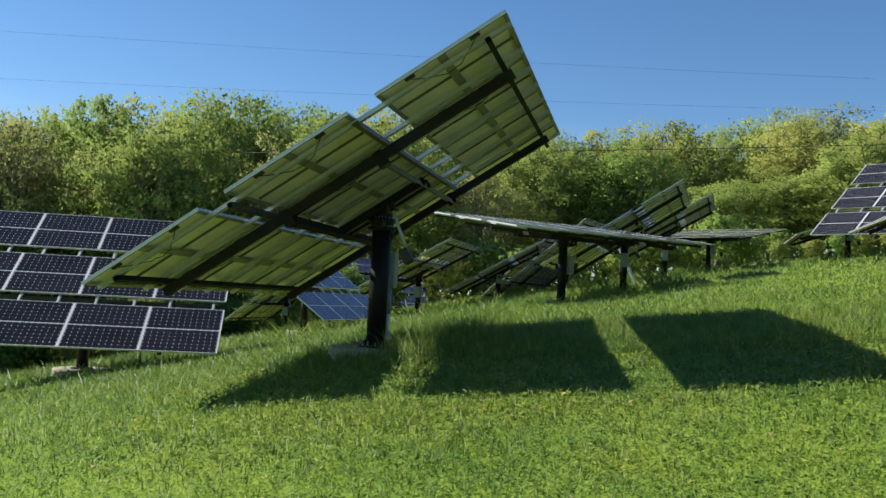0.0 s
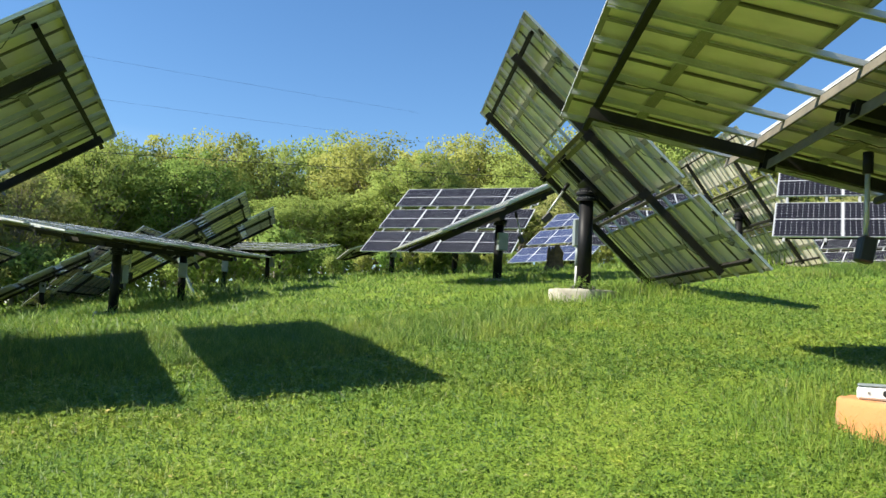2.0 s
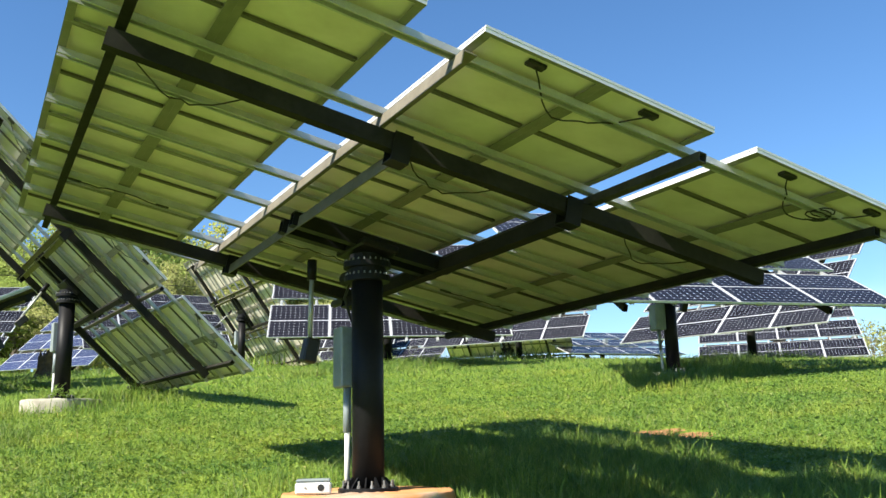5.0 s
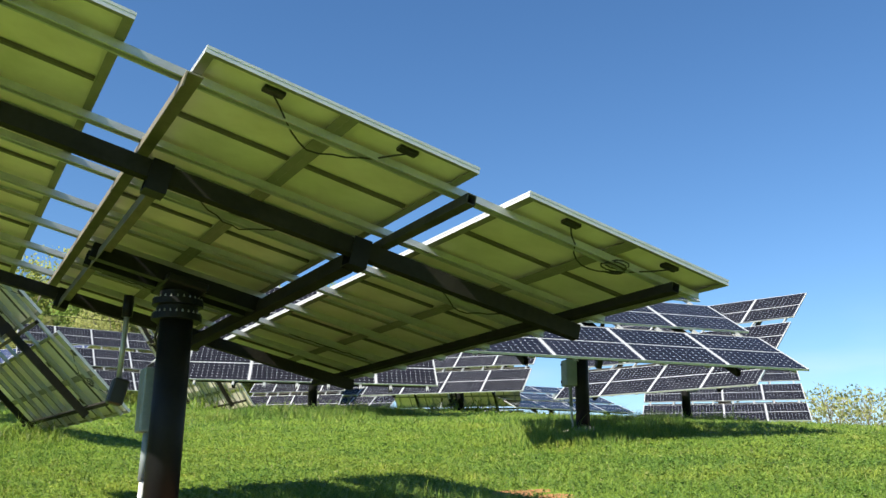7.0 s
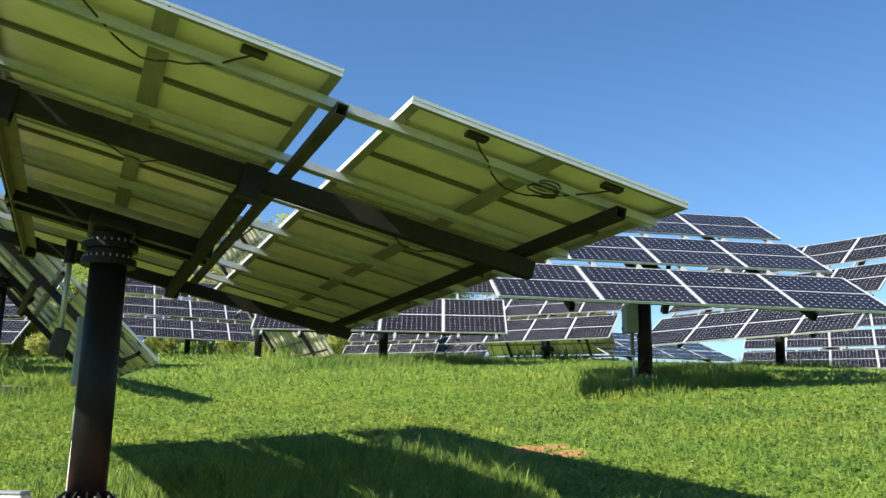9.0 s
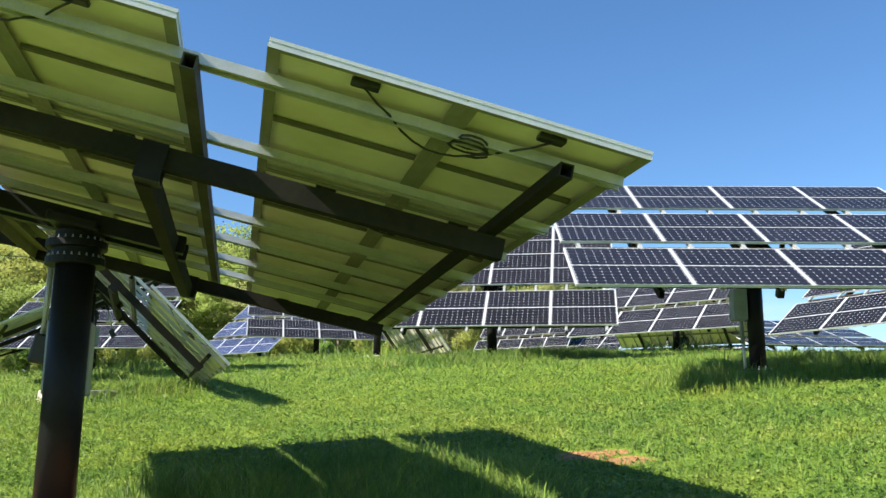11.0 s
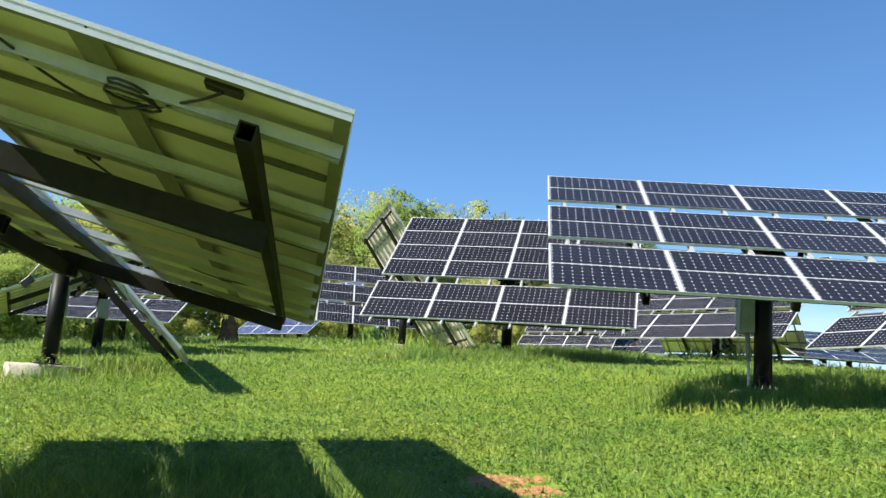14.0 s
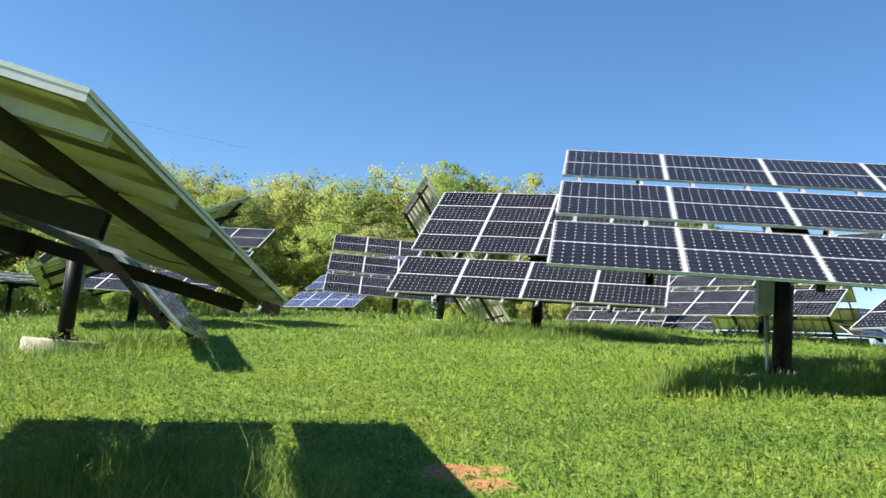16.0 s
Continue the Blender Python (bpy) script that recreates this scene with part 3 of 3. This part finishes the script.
def make_tree(seed, tall, wide, leaves, leaf_mat, leaf=0.3, low=0.3):
    """Tapered trunk with limbs; leaves gather round the limb ends in uneven clumps."""
    rnd = random.Random(seed)
    bm = bmesh.new()
    lean = Vector((rnd.uniform(-0.5, 0.5), rnd.uniform(-0.5, 0.5), 0))
    spine = [Vector((0, 0, -0.5))] + [Vector((lean.x * f + rnd.uniform(-0.15, 0.15), lean.y * f + rnd.uniform(-0.15, 0.15), tall * 0.85 * f)) for f in (0.2, 0.4, 0.6, 0.8, 1.0)]
    r0 = tall * 0.014
    for i, (p, q) in enumerate(zip(spine, spine[1:])):
        rod(bm, p, q, r0 * (1 - i * 0.17), 7, r2=r0 * (1 - (i + 1) * 0.17))
    tips = [spine[-1]]
    for k in range(44):
        up = 1 - 1.55 * ((k + rnd.random()) / 44) ** 1.15
        flat = math.sqrt(max(0.05, 1 - up * up))
        a = k * 2.4 + rnd.uniform(-0.5, 0.5)
        out = rnd.uniform(0.68, 1.04)
        reach = wide * flat * out
        tip = Vector((lean.x + math.cos(a) * reach, lean.y + math.sin(a) * reach, tall * (0.6 + (0.38 if up > 0 else 0.5) * up * out)))
        f = min(0.95, max(low, tip.z / tall - 0.12 - 0.3 * rnd.random()))
        i = min(int(f * 5), 4)
        base = spine[i].lerp(spine[i + 1], f * 5 - i)
        reach = (tip - base).length
        mid = base.lerp(tip, 0.5) + Vector((0, 0, -0.08 * reach))
        rod(bm, base, mid, r0 * 0.34, 5, r2=r0 * 0.22)
        rod(bm, mid, tip, r0 * 0.22, 5, r2=r0 * 0.06)
        tips += [tip, mid.lerp(tip, 0.5)]
        for _ in range(4):
            t2 = mid.lerp(tip, rnd.uniform(0, 0.7)) + Vector((rnd.uniform(-1, 1), rnd.uniform(-1, 1), rnd.uniform(-0.6, 0.8))) * reach * 0.4
            rod(bm, mid, t2, r0 * 0.12, 3, r2=r0 * 0.03)
            tips.append(t2)
    trunk = mesh_of("trunk", bm, BARK)
    g = np.random.RandomState(seed)
    cl = np.array([tuple(p) for p in tips])
    size = g.uniform(0.6, 1.4, len(cl)) * wide * 0.21
    which = g.randint(0, len(cl), leaves)
    off = g.normal(0, 1, (leaves, 3))
    off /= np.linalg.norm(off, axis=1)[:, None]
    off *= (g.uniform(0, 1.0, leaves) ** 0.5 * size[which])[:, None]
    off[:, 2] *= 0.75
    c = cl[which] + off
    d1 = g.normal(0, 1, (leaves, 3))
    d1 /= np.linalg.norm(d1, axis=1)[:, None]
    d2 = np.cross(d1, g.normal(0, 1, (leaves, 3)))
    d2 /= np.linalg.norm(d2, axis=1)[:, None]
    s = g.uniform(0.6, 1.3, leaves)[:, None] * leaf
    out = 0.8 * off / (np.linalg.norm(off, axis=1)[:, None] + 1e-6) + (c - cl.mean(0)) / wide * 1.5 + np.array([-0.25, 0, 0.3])
    out /= np.linalg.norm(out, axis=1)[:, None]
    d2 *= np.where((np.cross(d1, d2) * out).sum(1) < 0, -1.0, 1.0)[:, None]
    tris = np.stack([c - d1 * s, c - d2 * s * 0.6 + d1 * s * 0.4, c + d1 * s * 0.5 + d2 * s * 0.6], 1).reshape(-1, 3)
    crown = bpy.data.meshes.new("crown")
    crown.from_pydata(tris.tolist(), [], np.arange(leaves * 3).reshape(-1, 3).tolist())
    crown.polygons.foreach_set("use_smooth", [True] * leaves)
    crown.normals_split_custom_set_from_vertices(np.repeat(out, 3, axis=0).tolist())
    crown.materials.append(leaf_mat)
    root = new("tree")
    put("trunk", trunk, root)
    put("crown", crown, root)
    return root


TREE_LABELS = ["broadleaf tree in fresh spring leaf at the wood's edge", "yellow-green spring tree with an open crown",
               "deep green broadleaf tree in the wood"]


SKYLINE = [(-75, 8.8), (-43, 9.2), (-38, 9.6), (-35, 11.0), (-30, 11.5), (-23, 11.6), (-8, 10.8), (-5, 11.0), (0, 10.9), (4, 12.1), (8, 11.4),
           (12, 12.3), (16, 12.8), (20, 13.5), (28, 13.1), (40, 12.5)]


def forest():
    """Three ranks of trees; those behind show little but their tops."""
    rnd = random.Random(7)
    used = set()
    kinds = {}
    for k in range(14):
        mat, front = (0, 1, 0, 1, 2, 1, 0)[k % 7], k < 8
        leaves = ((27000, 24000, 27000)[mat] if k not in (1, 5) else 14000) if front else 16000
        kinds[k] = tagged(make_tree(40 + k, 15.0, rnd.uniform(4.4, 6.0), leaves, LEAVES[3 if k in (1, 5) else mat], 0.15 if front else 0.17, 0.16), TREE_LABELS[mat], "tree", "trees of the wood")
    for row, (dist, step) in enumerate(((75, 6.4), (83, 6.0), (92, 5.8))):
        a = -66.0
        while a < 38:
            aa, d = a + rnd.uniform(-1, 1), dist + rnd.uniform(-4, 4)
            a += math.degrees(step / dist) * rnd.uniform(0.75, 1.3)
            x, y = 4 + d * math.sin(radians(aa)), d * math.cos(radians(aa))
            z = float(height(x, y))
            rise = np.interp(aa, [p[0] for p in SKYLINE], [p[1] for p in SKYLINE])
            want = 1.7 + d * math.tan(radians(rise * (rnd.uniform(0.74, 1.0) if row == 0 else rnd.uniform(0.98, 1.09)))) - z
            fresh = [q for q in (range(8) if row == 0 else range(8, 14)) if q not in used]
            k = fresh[0] if fresh else rnd.randrange(8) if row == 0 else 8 + rnd.randrange(6)
            m = pose(x, y, z - 0.2, 0, 0, rnd.uniform(0, 360))
            ob = kinds[k]
            if k in used:
                ob = copy_thing(ob, m)
            used.add(k)
            up = want / 15.2
            side = max(0.85, min(1.4, up ** 0.5 * rnd.uniform(0.9, 1.25)))
            ob.matrix_basis = m @ Matrix.Diagonal((side, side, up, 1))


def shrubs():
    rnd = random.Random(11)
    kinds = [tagged(make_tree(70 + k, 4.2, 2.0, 2200, LEAVES[k % 3], 0.17, 0.04), "leafy shrub at the foot of the wood", "shrub", "shrubs under the wood's edge") for k in range(3)]
    used = set()
    for dist, step in ((66, 2.6), (71, 2.8)):
        a = -64.0
        while a < 38:
            aa, d = a, dist + rnd.uniform(-2.5, 2.5)
            a += math.degrees(step / dist) * rnd.uniform(0.7, 1.3)
            x, y = 4 + d * math.sin(radians(aa)), d * math.cos(radians(aa))
            k = rnd.randrange(3)
            s = rnd.uniform(0.6, 1.15) * (1.0 if aa < 0 else 0.55)
            m = pose(x, y, float(height(x, y)) - 0.1, 0, 0, rnd.uniform(0, 360))
            ob = copy_thing(kinds[k], m) if k in used else kinds[k]
            used.add(k)
            ob.matrix_basis = m @ Matrix.Diagonal((s, s, s, 1))
    thin = tagged(make_tree(90, 7.5, 3.0, 1500, LEAVES[3], 0.16, 0.2), "thinly leafed small tree on the far crest", "tree", "small trees on the crest")
    first = True
    for aa, d, s in ((64.5, 80, 0.6), (67, 86, 0.8), (69, 78, 0.95), (71, 84, 1.05), (73.5, 80, 1.0), (76, 84, 1.1), (79, 80, 1.0)):
        x, y = 3 + d * math.sin(radians(aa)), d * math.cos(radians(aa))
        m = pose(x, y, float(height(x, y)) - 0.1, 0, 0, aa * 9)
        ob = thin if first else copy_thing(thin, m)
        first = False
        ob.matrix_basis = m @ Matrix.Diagonal((s, s, s, 1))
    for x, y, s in ((8.4, 36.9, 0.22), (9.1, 37.3, 0.3), (-14.0, 44.0, 0.5)):
        copy_thing(kinds[0], pose(0, 0, 0)).matrix_basis = pose(x, y, float(height(x, y)) - 0.05, 0, 0, x * 50) @ Matrix.Diagonal((s, s, s, 1))


STUMP_WOOD = simple("dark rotting wood", (0.05, 0.033, 0.02), (0.17, 0.115, 0.07), 7, 0.95, 0, 1.0, 0.1)


def stump():
    """A splintered stump with a flared foot, taller on one side."""
    rnd = random.Random(4)
    bm = bmesh.new()
    n, rings = 22, []
    flare = [rnd.uniform(0.8, 1.25) for _ in range(n)]
    for z, r in ((-0.1, 0.52), (0.06, 0.42), (0.25, 0.33), (0.5, 0.31), (0.75, 0.33), (0.95, 0.3)):
        rings.append([bm.verts.new((r * flare[k] * math.cos(k * math.tau / n) * rnd.uniform(0.93, 1.07), r * flare[k] * math.sin(k * math.tau / n) * rnd.uniform(0.93, 1.07),
                                    z + (rnd.uniform(-0.3, 0.12) if z > 0.9 else rnd.uniform(-0.03, 0.03)))) for k in range(n)])
    rings.append([bm.verts.new((v.co.x * 0.55, v.co.y * 0.55, 0.55 + rnd.uniform(-0.05, 0.1))) for v in rings[-1]])
    for a, b in zip(rings, rings[1:]):
        for k in range(n):
            bm.faces.new((a[k], a[(k + 1) % n], b[(k + 1) % n], b[k]))
    bm.faces.new(rings[-1])
    ob = new("tree_stump", mesh_of("tree_stump", bm, STUMP_WOOD))
    ob.location = (13.3, 35.0, float(height(13.3, 35.0)))
    tagged(ob, "brown broken tree stump standing in the grass", "stump")


stump()


def leaning_strut():
    """A galvanised strut that leans against the trackers."""
    bm = bmesh.new()
    z = float(height(-1.2, 41.0))
    rod(bm, (-1.2, 41.0, z - 0.05), (-2.1, 41.0, z + 1.75), 0.07, 4)
    tagged(new("leaning_strut", mesh_of("leaning_strut", bm, GALV)), "pale galvanised strut leaning in the grass", "strut")


leaning_strut()


def far_woods():
    """The depth of the wood behind its first trees."""
    g = np.random.RandomState(5)
    n = 40000
    a, d = np.radians(g.uniform(-72, 38, n)), g.uniform(97, 112, n)
    x, y = 4 + d * np.sin(a), d * np.cos(a)
    rise = np.interp(np.degrees(a), [p[0] for p in SKYLINE], [p[1] for p in SKYLINE])
    z0 = height(x, y)
    z = z0 + g.uniform(0, 1, n) * (1.7 + d * np.tan(np.radians(rise * 0.62)) - z0)
    c = np.stack([x, y, z], 1)
    d1 = g.normal(0, 1, (n, 3))
    d2 = np.cross(d1, g.normal(0, 1, (n, 3)))
    d1 /= np.linalg.norm(d1, axis=1)[:, None]
    d2 /= np.linalg.norm(d2, axis=1)[:, None]
    s = g.uniform(0.3, 0.6, n)[:, None]
    q = np.stack([c - d1 * s, c + d2 * s * 0.6, c + d1 * s, c - d2 * s * 0.6], 1).reshape(-1, 3)
    me = bpy.data.meshes.new("far_woods")
    me.from_pydata(q.tolist(), [], np.arange(4 * n).reshape(-1, 4).tolist())
    me.materials.append(LEAVES[0])
    tagged(new("far_woods", me), "dim depth of the wood behind its first trees", "woods", kind="stuff")


shrubs()
far_woods()
forest()


# ---- overhead wires ----
def wire(name, ends, sag, r):
    a, b = Vector(ends[0]), Vector(ends[1])
    pts = [a.lerp(b, k / 24) - Vector((0, 0, sag * 4 * (k / 24) * (1 - k / 24))) for k in range(25)]
    tagged(tube_curve(name, pts, r, PLASTIC_BLACK), "thin overhead power wire across the sky", "power line", "overhead wires", "")


def straight(middle, elev, dist, left, right):
    """Both ends of a level wire that stands square to one bearing."""
    a, z = radians(middle), 1.5 + dist * math.tan(radians(elev))
    foot, way = Vector((dist * math.sin(a), dist * math.cos(a), z)), Vector((math.cos(a), -math.sin(a), 0))
    return foot - way * left, foot + way * right


wire("power_wire", straight(-14.7, 15.4, 85, 60, 42), 0.4, 0.0075)
wire("power_wire", straight(-10, 13.0, 85, 65, 38), 0.4, 0.0075)
wire("power_wire", straight(8, 10.8, 60, 72, 34), 0.85, 0.02)


# ---- grass ----
def grass_material():
    m = Mat("grass blades", 0.5, 0.0, 0.25)
    isl = m.t.nodes.new("ShaderNodeNewGeometry").outputs["Random Per Island"]
    blade = m.ramp(isl, [(0.0, (0.11, 0.19, 0.028)), (0.5, (0.185, 0.275, 0.046)), (0.96, (0.28, 0.355, 0.075)), (0.985, (0.36, 0.35, 0.15))])
    v = m.coords()
    broad = m.ramp(m.noise(0.8, 6, v, 0.65), [(0.34, (0.6, 0.78, 0.75)), (0.5, (0.95, 1.0, 0.95)), (0.66, (1.24, 1.1, 0.95))])
    small = m.ramp(m.noise(6.5, 5, v, 0.7), [(0.34, (0.42, 0.55, 0.5)), (0.5, (0.95, 0.97, 0.95)), (0.66, (1.45, 1.3, 1.15))])
    broad = m.mix(1.0, broad, small, "MULTIPLY")
    col = m.mix(1.0, blade, broad, "MULTIPLY")
    m.color(col)
    tr = m.n("BsdfTranslucent")
    m.link(col, tr.inputs["Color"])
    m.upright(0.5)
    mx = m.n("MixShader", Fac=0.3)
    m.link(m.b.outputs[0], mx.inputs[1])
    m.link(tr.outputs[0], mx.inputs[2])
    m.link(mx.outputs[0], m.t.nodes["Material Output"].inputs["Surface"])
    return m.m


TALL_SPOTS = [(o.matrix_basis.translation.x, o.matrix_basis.translation.y) for o in scene.objects if o.name.startswith("solar_tracker")]


def patch(x, y, f, p=0.0):
    """A slow uneven field from 0 to 1."""
    v = np.sin(f * x + 1.7 * np.sin(f * 0.6 * y + p)) + np.sin(f * 0.8 * y + 2.1 * np.sin(f * 0.7 * x + 2 * p) + 1.0) + np.sin(f * 1.9 * (x + 0.6 * y) + p)
    return (v + 3) / 6


SOIL = ((9.97, 6.02, 0.25), (10.03, 5.46, 0.19), (10.25, 5.9, 0.13))


def bare(x, y):
    """How bare the soil is, from 0 to 1, in worn patches with uneven rims."""
    out = np.zeros(len(x))
    for px, py, r in SOIL:
        d = np.hypot(x - px, (y - py) * 0.8) + 0.12 * (patch(x, y, 9.0, px) - 0.5)
        out = np.maximum(out, np.clip((r - d) / 0.1 + 0.5, 0, 1))
    return out


LUSH = ((0.0, 12.6, 4.6, 1.9, 0.3), (7.4, 5.6, 1.6, 1.7, 0.7), (6.6, 2.95, 1.7, 0.7, 0.55), (16.4, 9.2, 2.4, 1.3, 0.75), (17.2, 18.6, 3.4, 1.3, 0.75))


def grass():
    """Low turf of leaning leaves, with longer blades where the mower does not reach."""
    g = np.random.RandomState(3)
    vs, fs_v, fs_n = [], [], []
    count = 0
    for near, far, n, lo, hi, wide, turf in ((2.8, 9, 310000, 0.012, 0.04, 0.011, True), (2.8, 9, 80000, 0.03, 0.07, 0.005, False),
                                             (9, 18, 200000, 0.02, 0.05, 0.016, True), (9, 18, 80000, 0.04, 0.08, 0.009, False),
                                             (0, 0, 75000, 0.035, 0.085, 0.009, False), (18, 34, 95000, 0.04, 0.09, 0.028, True), (34, 62, 45000, 0.09, 0.2, 0.06, True)):
        s = g.uniform(0, 1, n)
        ex, ey = 7.3 * s, -1.0 + 0.3 * np.sin(3 * s)
        a = np.radians(g.uniform(-48, 76, n))
        if far == 0:
            bed = np.array(LUSH)[g.choice(len(LUSH), n, p=(0.45, 0.23, 0.1, 0.11, 0.11))]
            a, d = a * 10, 1.1 * np.sqrt(g.uniform(0, 1, n))
            x, y = bed[:, 0] + bed[:, 2] * d * np.cos(a), bed[:, 1] + bed[:, 3] * d * np.sin(a)
        else:
            d = np.exp(g.uniform(np.log(near), np.log(far), n))
            x, y = ex + d * np.sin(a), ey + d * np.cos(a)
        tall, pad = np.zeros(n), np.full(n, 99.0)
        for bx, by in TALL_SPOTS:
            r = np.hypot(x - bx - 0.4, y - by)
            tall = np.maximum(tall, np.clip(1.9 - r / 1.15, 0, 1))
            pad = np.minimum(pad, np.hypot(x - bx, y - by))
        tall *= np.clip((pad - 0.35) / 0.8, 0.3, 1)
        for bx, by, rx, ry, share in LUSH:
            r = np.hypot((x - bx) / rx, (y - by) / ry)
            tall = np.maximum(tall, share * np.clip((1.25 - r) * 2.5, 0, 1) * np.clip((pad - 0.35) / 0.8, 0.3, 1))
        rough = np.clip((patch(x, y, 0.55) - 0.5) * 5, 0, 1)
        left = np.clip((4.0 - x) / 6, 0, 1) * np.clip((y - 6) / 4, 0, 1)
        grow = 1 + (1.0 if turf and far < 20 else 3.6) * tall + 0.3 * rough + 0.7 * left
        grow *= 0.45 + 0.6 * patch(x, y, 11.0, 1.3) + 0.55 * patch(x, y, 27.0, 0.4)
        keep = (g.uniform(0, 1, n) < 1.0 - 0.92 * bare(x, y)) & (pad > 0.62)
        x, y, grow, tall = x[keep], y[keep], grow[keep], tall[keep]
        n = len(x)
        h = g.uniform(lo, hi, n) * grow * np.where(g.uniform(0, 1, n) > 0.97, 1.6, 1.0)
        w = wide * g.uniform(0.6, 1.4, n)
        t = g.uniform(0, math.tau, n)
        lean = g.uniform(0.1, 1.9 if turf else 1.0, n) * h
        l = g.uniform(0, math.tau, n)
        z = height(x, y) - 0.008
        ux, uy = np.cos(t) * w / 2, np.sin(t) * w / 2
        lx, ly = np.cos(l) * lean, np.sin(l) * lean
        foot = [np.stack([x - ux, y - uy, z], 1), np.stack([x + ux, y + uy, z], 1)]
        tip = np.stack([x + lx, y + ly, z + h], 1)
        if turf:
            # two in three of the low leaves are leaflets that lie nearly level on their stalks
            low_leaf = (g.uniform(0, 1, n) < 0.66) & (far < 20)
            c = np.stack([x, y, z + h], 1)
            size = w[:, None] * g.uniform(0.8, 1.5, n)[:, None]
            level = []
            for turn in (0.0, 2.1, 4.2):
                level.append(c + size * np.stack([np.cos(t + turn), np.sin(t + turn), g.uniform(-0.75, 0.75, n)], 1))
            p = np.where(low_leaf[:, None, None], np.stack(level, 1), np.stack(foot + [tip], 1))
            k, order, sides = 3, [[0, 1, 2]], [3]
        else:
            p = np.stack(foot + [np.stack([x + ux * 0.75 + lx * 0.3, y + uy * 0.75 + ly * 0.3, z + h * 0.62], 1),
                                 np.stack([x - ux * 0.75 + lx * 0.3, y - uy * 0.75 + ly * 0.3, z + h * 0.62], 1), tip], 1)
            k, order, sides = 5, [[0, 1, 2, 3, 3, 2, 4]], [4, 3]
        vs.append(p.reshape(-1, 3))
        base = count + k * np.arange(n)[:, None]
        fs_v.append((base + np.array(order)).reshape(-1))
        fs_n.append(np.tile(sides, n))
        count += k * n
    v, loops, sizes = np.concatenate(vs), np.concatenate(fs_v), np.concatenate(fs_n)
    me = bpy.data.meshes.new("grass")
    me.vertices.add(len(v))
    me.vertices.foreach_set("co", v.astype(np.float32).ravel())
    me.loops.add(len(loops))
    me.loops.foreach_set("vertex_index", loops.astype(np.int32))
    me.polygons.add(len(sizes))
    me.polygons.foreach_set("loop_start", np.concatenate([[0], np.cumsum(sizes)[:-1]]).astype(np.int32))
    me.polygons.foreach_set("loop_total", sizes.astype(np.int32))
    me.update(calc_edges=True)
    me.materials.append(grass_material())
    tagged(new("grass", me), "fresh green meadow grass, longer round the posts", "grass", kind="stuff")


grass()


# ---- small things on the footings ----
def junction_case():
    bm = bmesh.new()
    box(bm, 0, 0, 0.045, 0.28, 0.18, 0.09, 0, 0.014)
    case = new("electrical_box", mesh_of("electrical_box", bm, WHITE_PLASTIC))
    case.matrix_basis = pose(4.84, 5.78, float(height(5.36, 5.77)) + 0.192, 0, 0, -38)
    tagged(case, "small off-white electrical box with a round black hole", "electrical box")
    bm = bmesh.new()
    box(bm, 0, 0, 0.104, 0.27, 0.17, 0.024, 0, 0.01)
    part("lid", bm, GREY_BOX, case, "grey lid")
    bm = bmesh.new()
    rod(bm, (0.06, -0.094, 0.05), (0.06, -0.084, 0.05), 0.026, 16)
    part("cable_hole", bm, PLASTIC_BLACK, case, "round black cable hole")
    bm = bmesh.new()
    rod(bm, (-0.06, -0.096, 0.05), (-0.06, -0.086, 0.05), 0.008, 8)
    part("screw", bm, BOLT, case)


def weed(x, y, z, seed, tall):
    """A low leafy weed that has rooted on a footing."""
    g = random.Random(seed)
    root = new("weed")
    root.location = (x, y, z)
    leaves = bmesh.new()
    for k in range(9):
        a, lean = g.uniform(0, math.tau), g.uniform(0.2, 0.8)
        tip = Vector((math.cos(a) * lean * tall, math.sin(a) * lean * tall, tall * g.uniform(0.5, 1.0)))
        stem = bmesh.new()
        rod(stem, (0, 0, 0), tip, 0.004, 4, r2=0.002)
        part("stem", stem, LEAVES[2], root)
        for _ in range(9):
            c = tip * g.uniform(0.3, 1.05)
            b, w = g.uniform(0, math.tau), g.uniform(0.02, 0.04)
            d = Vector((math.cos(b), math.sin(b), g.uniform(-0.3, 0.5))) * w * 2
            e = Vector((-math.sin(b), math.cos(b), g.uniform(-0.3, 0.3))) * w * 0.6
            leaves.faces.new([leaves.verts.new(c + q) for q in (Vector(), d * 0.5 + e, d, d * 0.5 - e)])
    tagged(part("foliage", leaves, LEAVES[2], root), kind="stuff")
    tagged(root, "small green weed rooted on a concrete footing", "weed", "weeds on the footings")


junction_case()
PAD_Z = float(height(6.6, 15.8)) + 0.15
for x, y, seed, tall in ((6.35, 15.55, 1, 0.3), (6.85, 15.4, 2, 0.26), (6.5, 15.3, 3, 0.2)):
    weed(x, y, PAD_Z - 0.01, seed, tall)
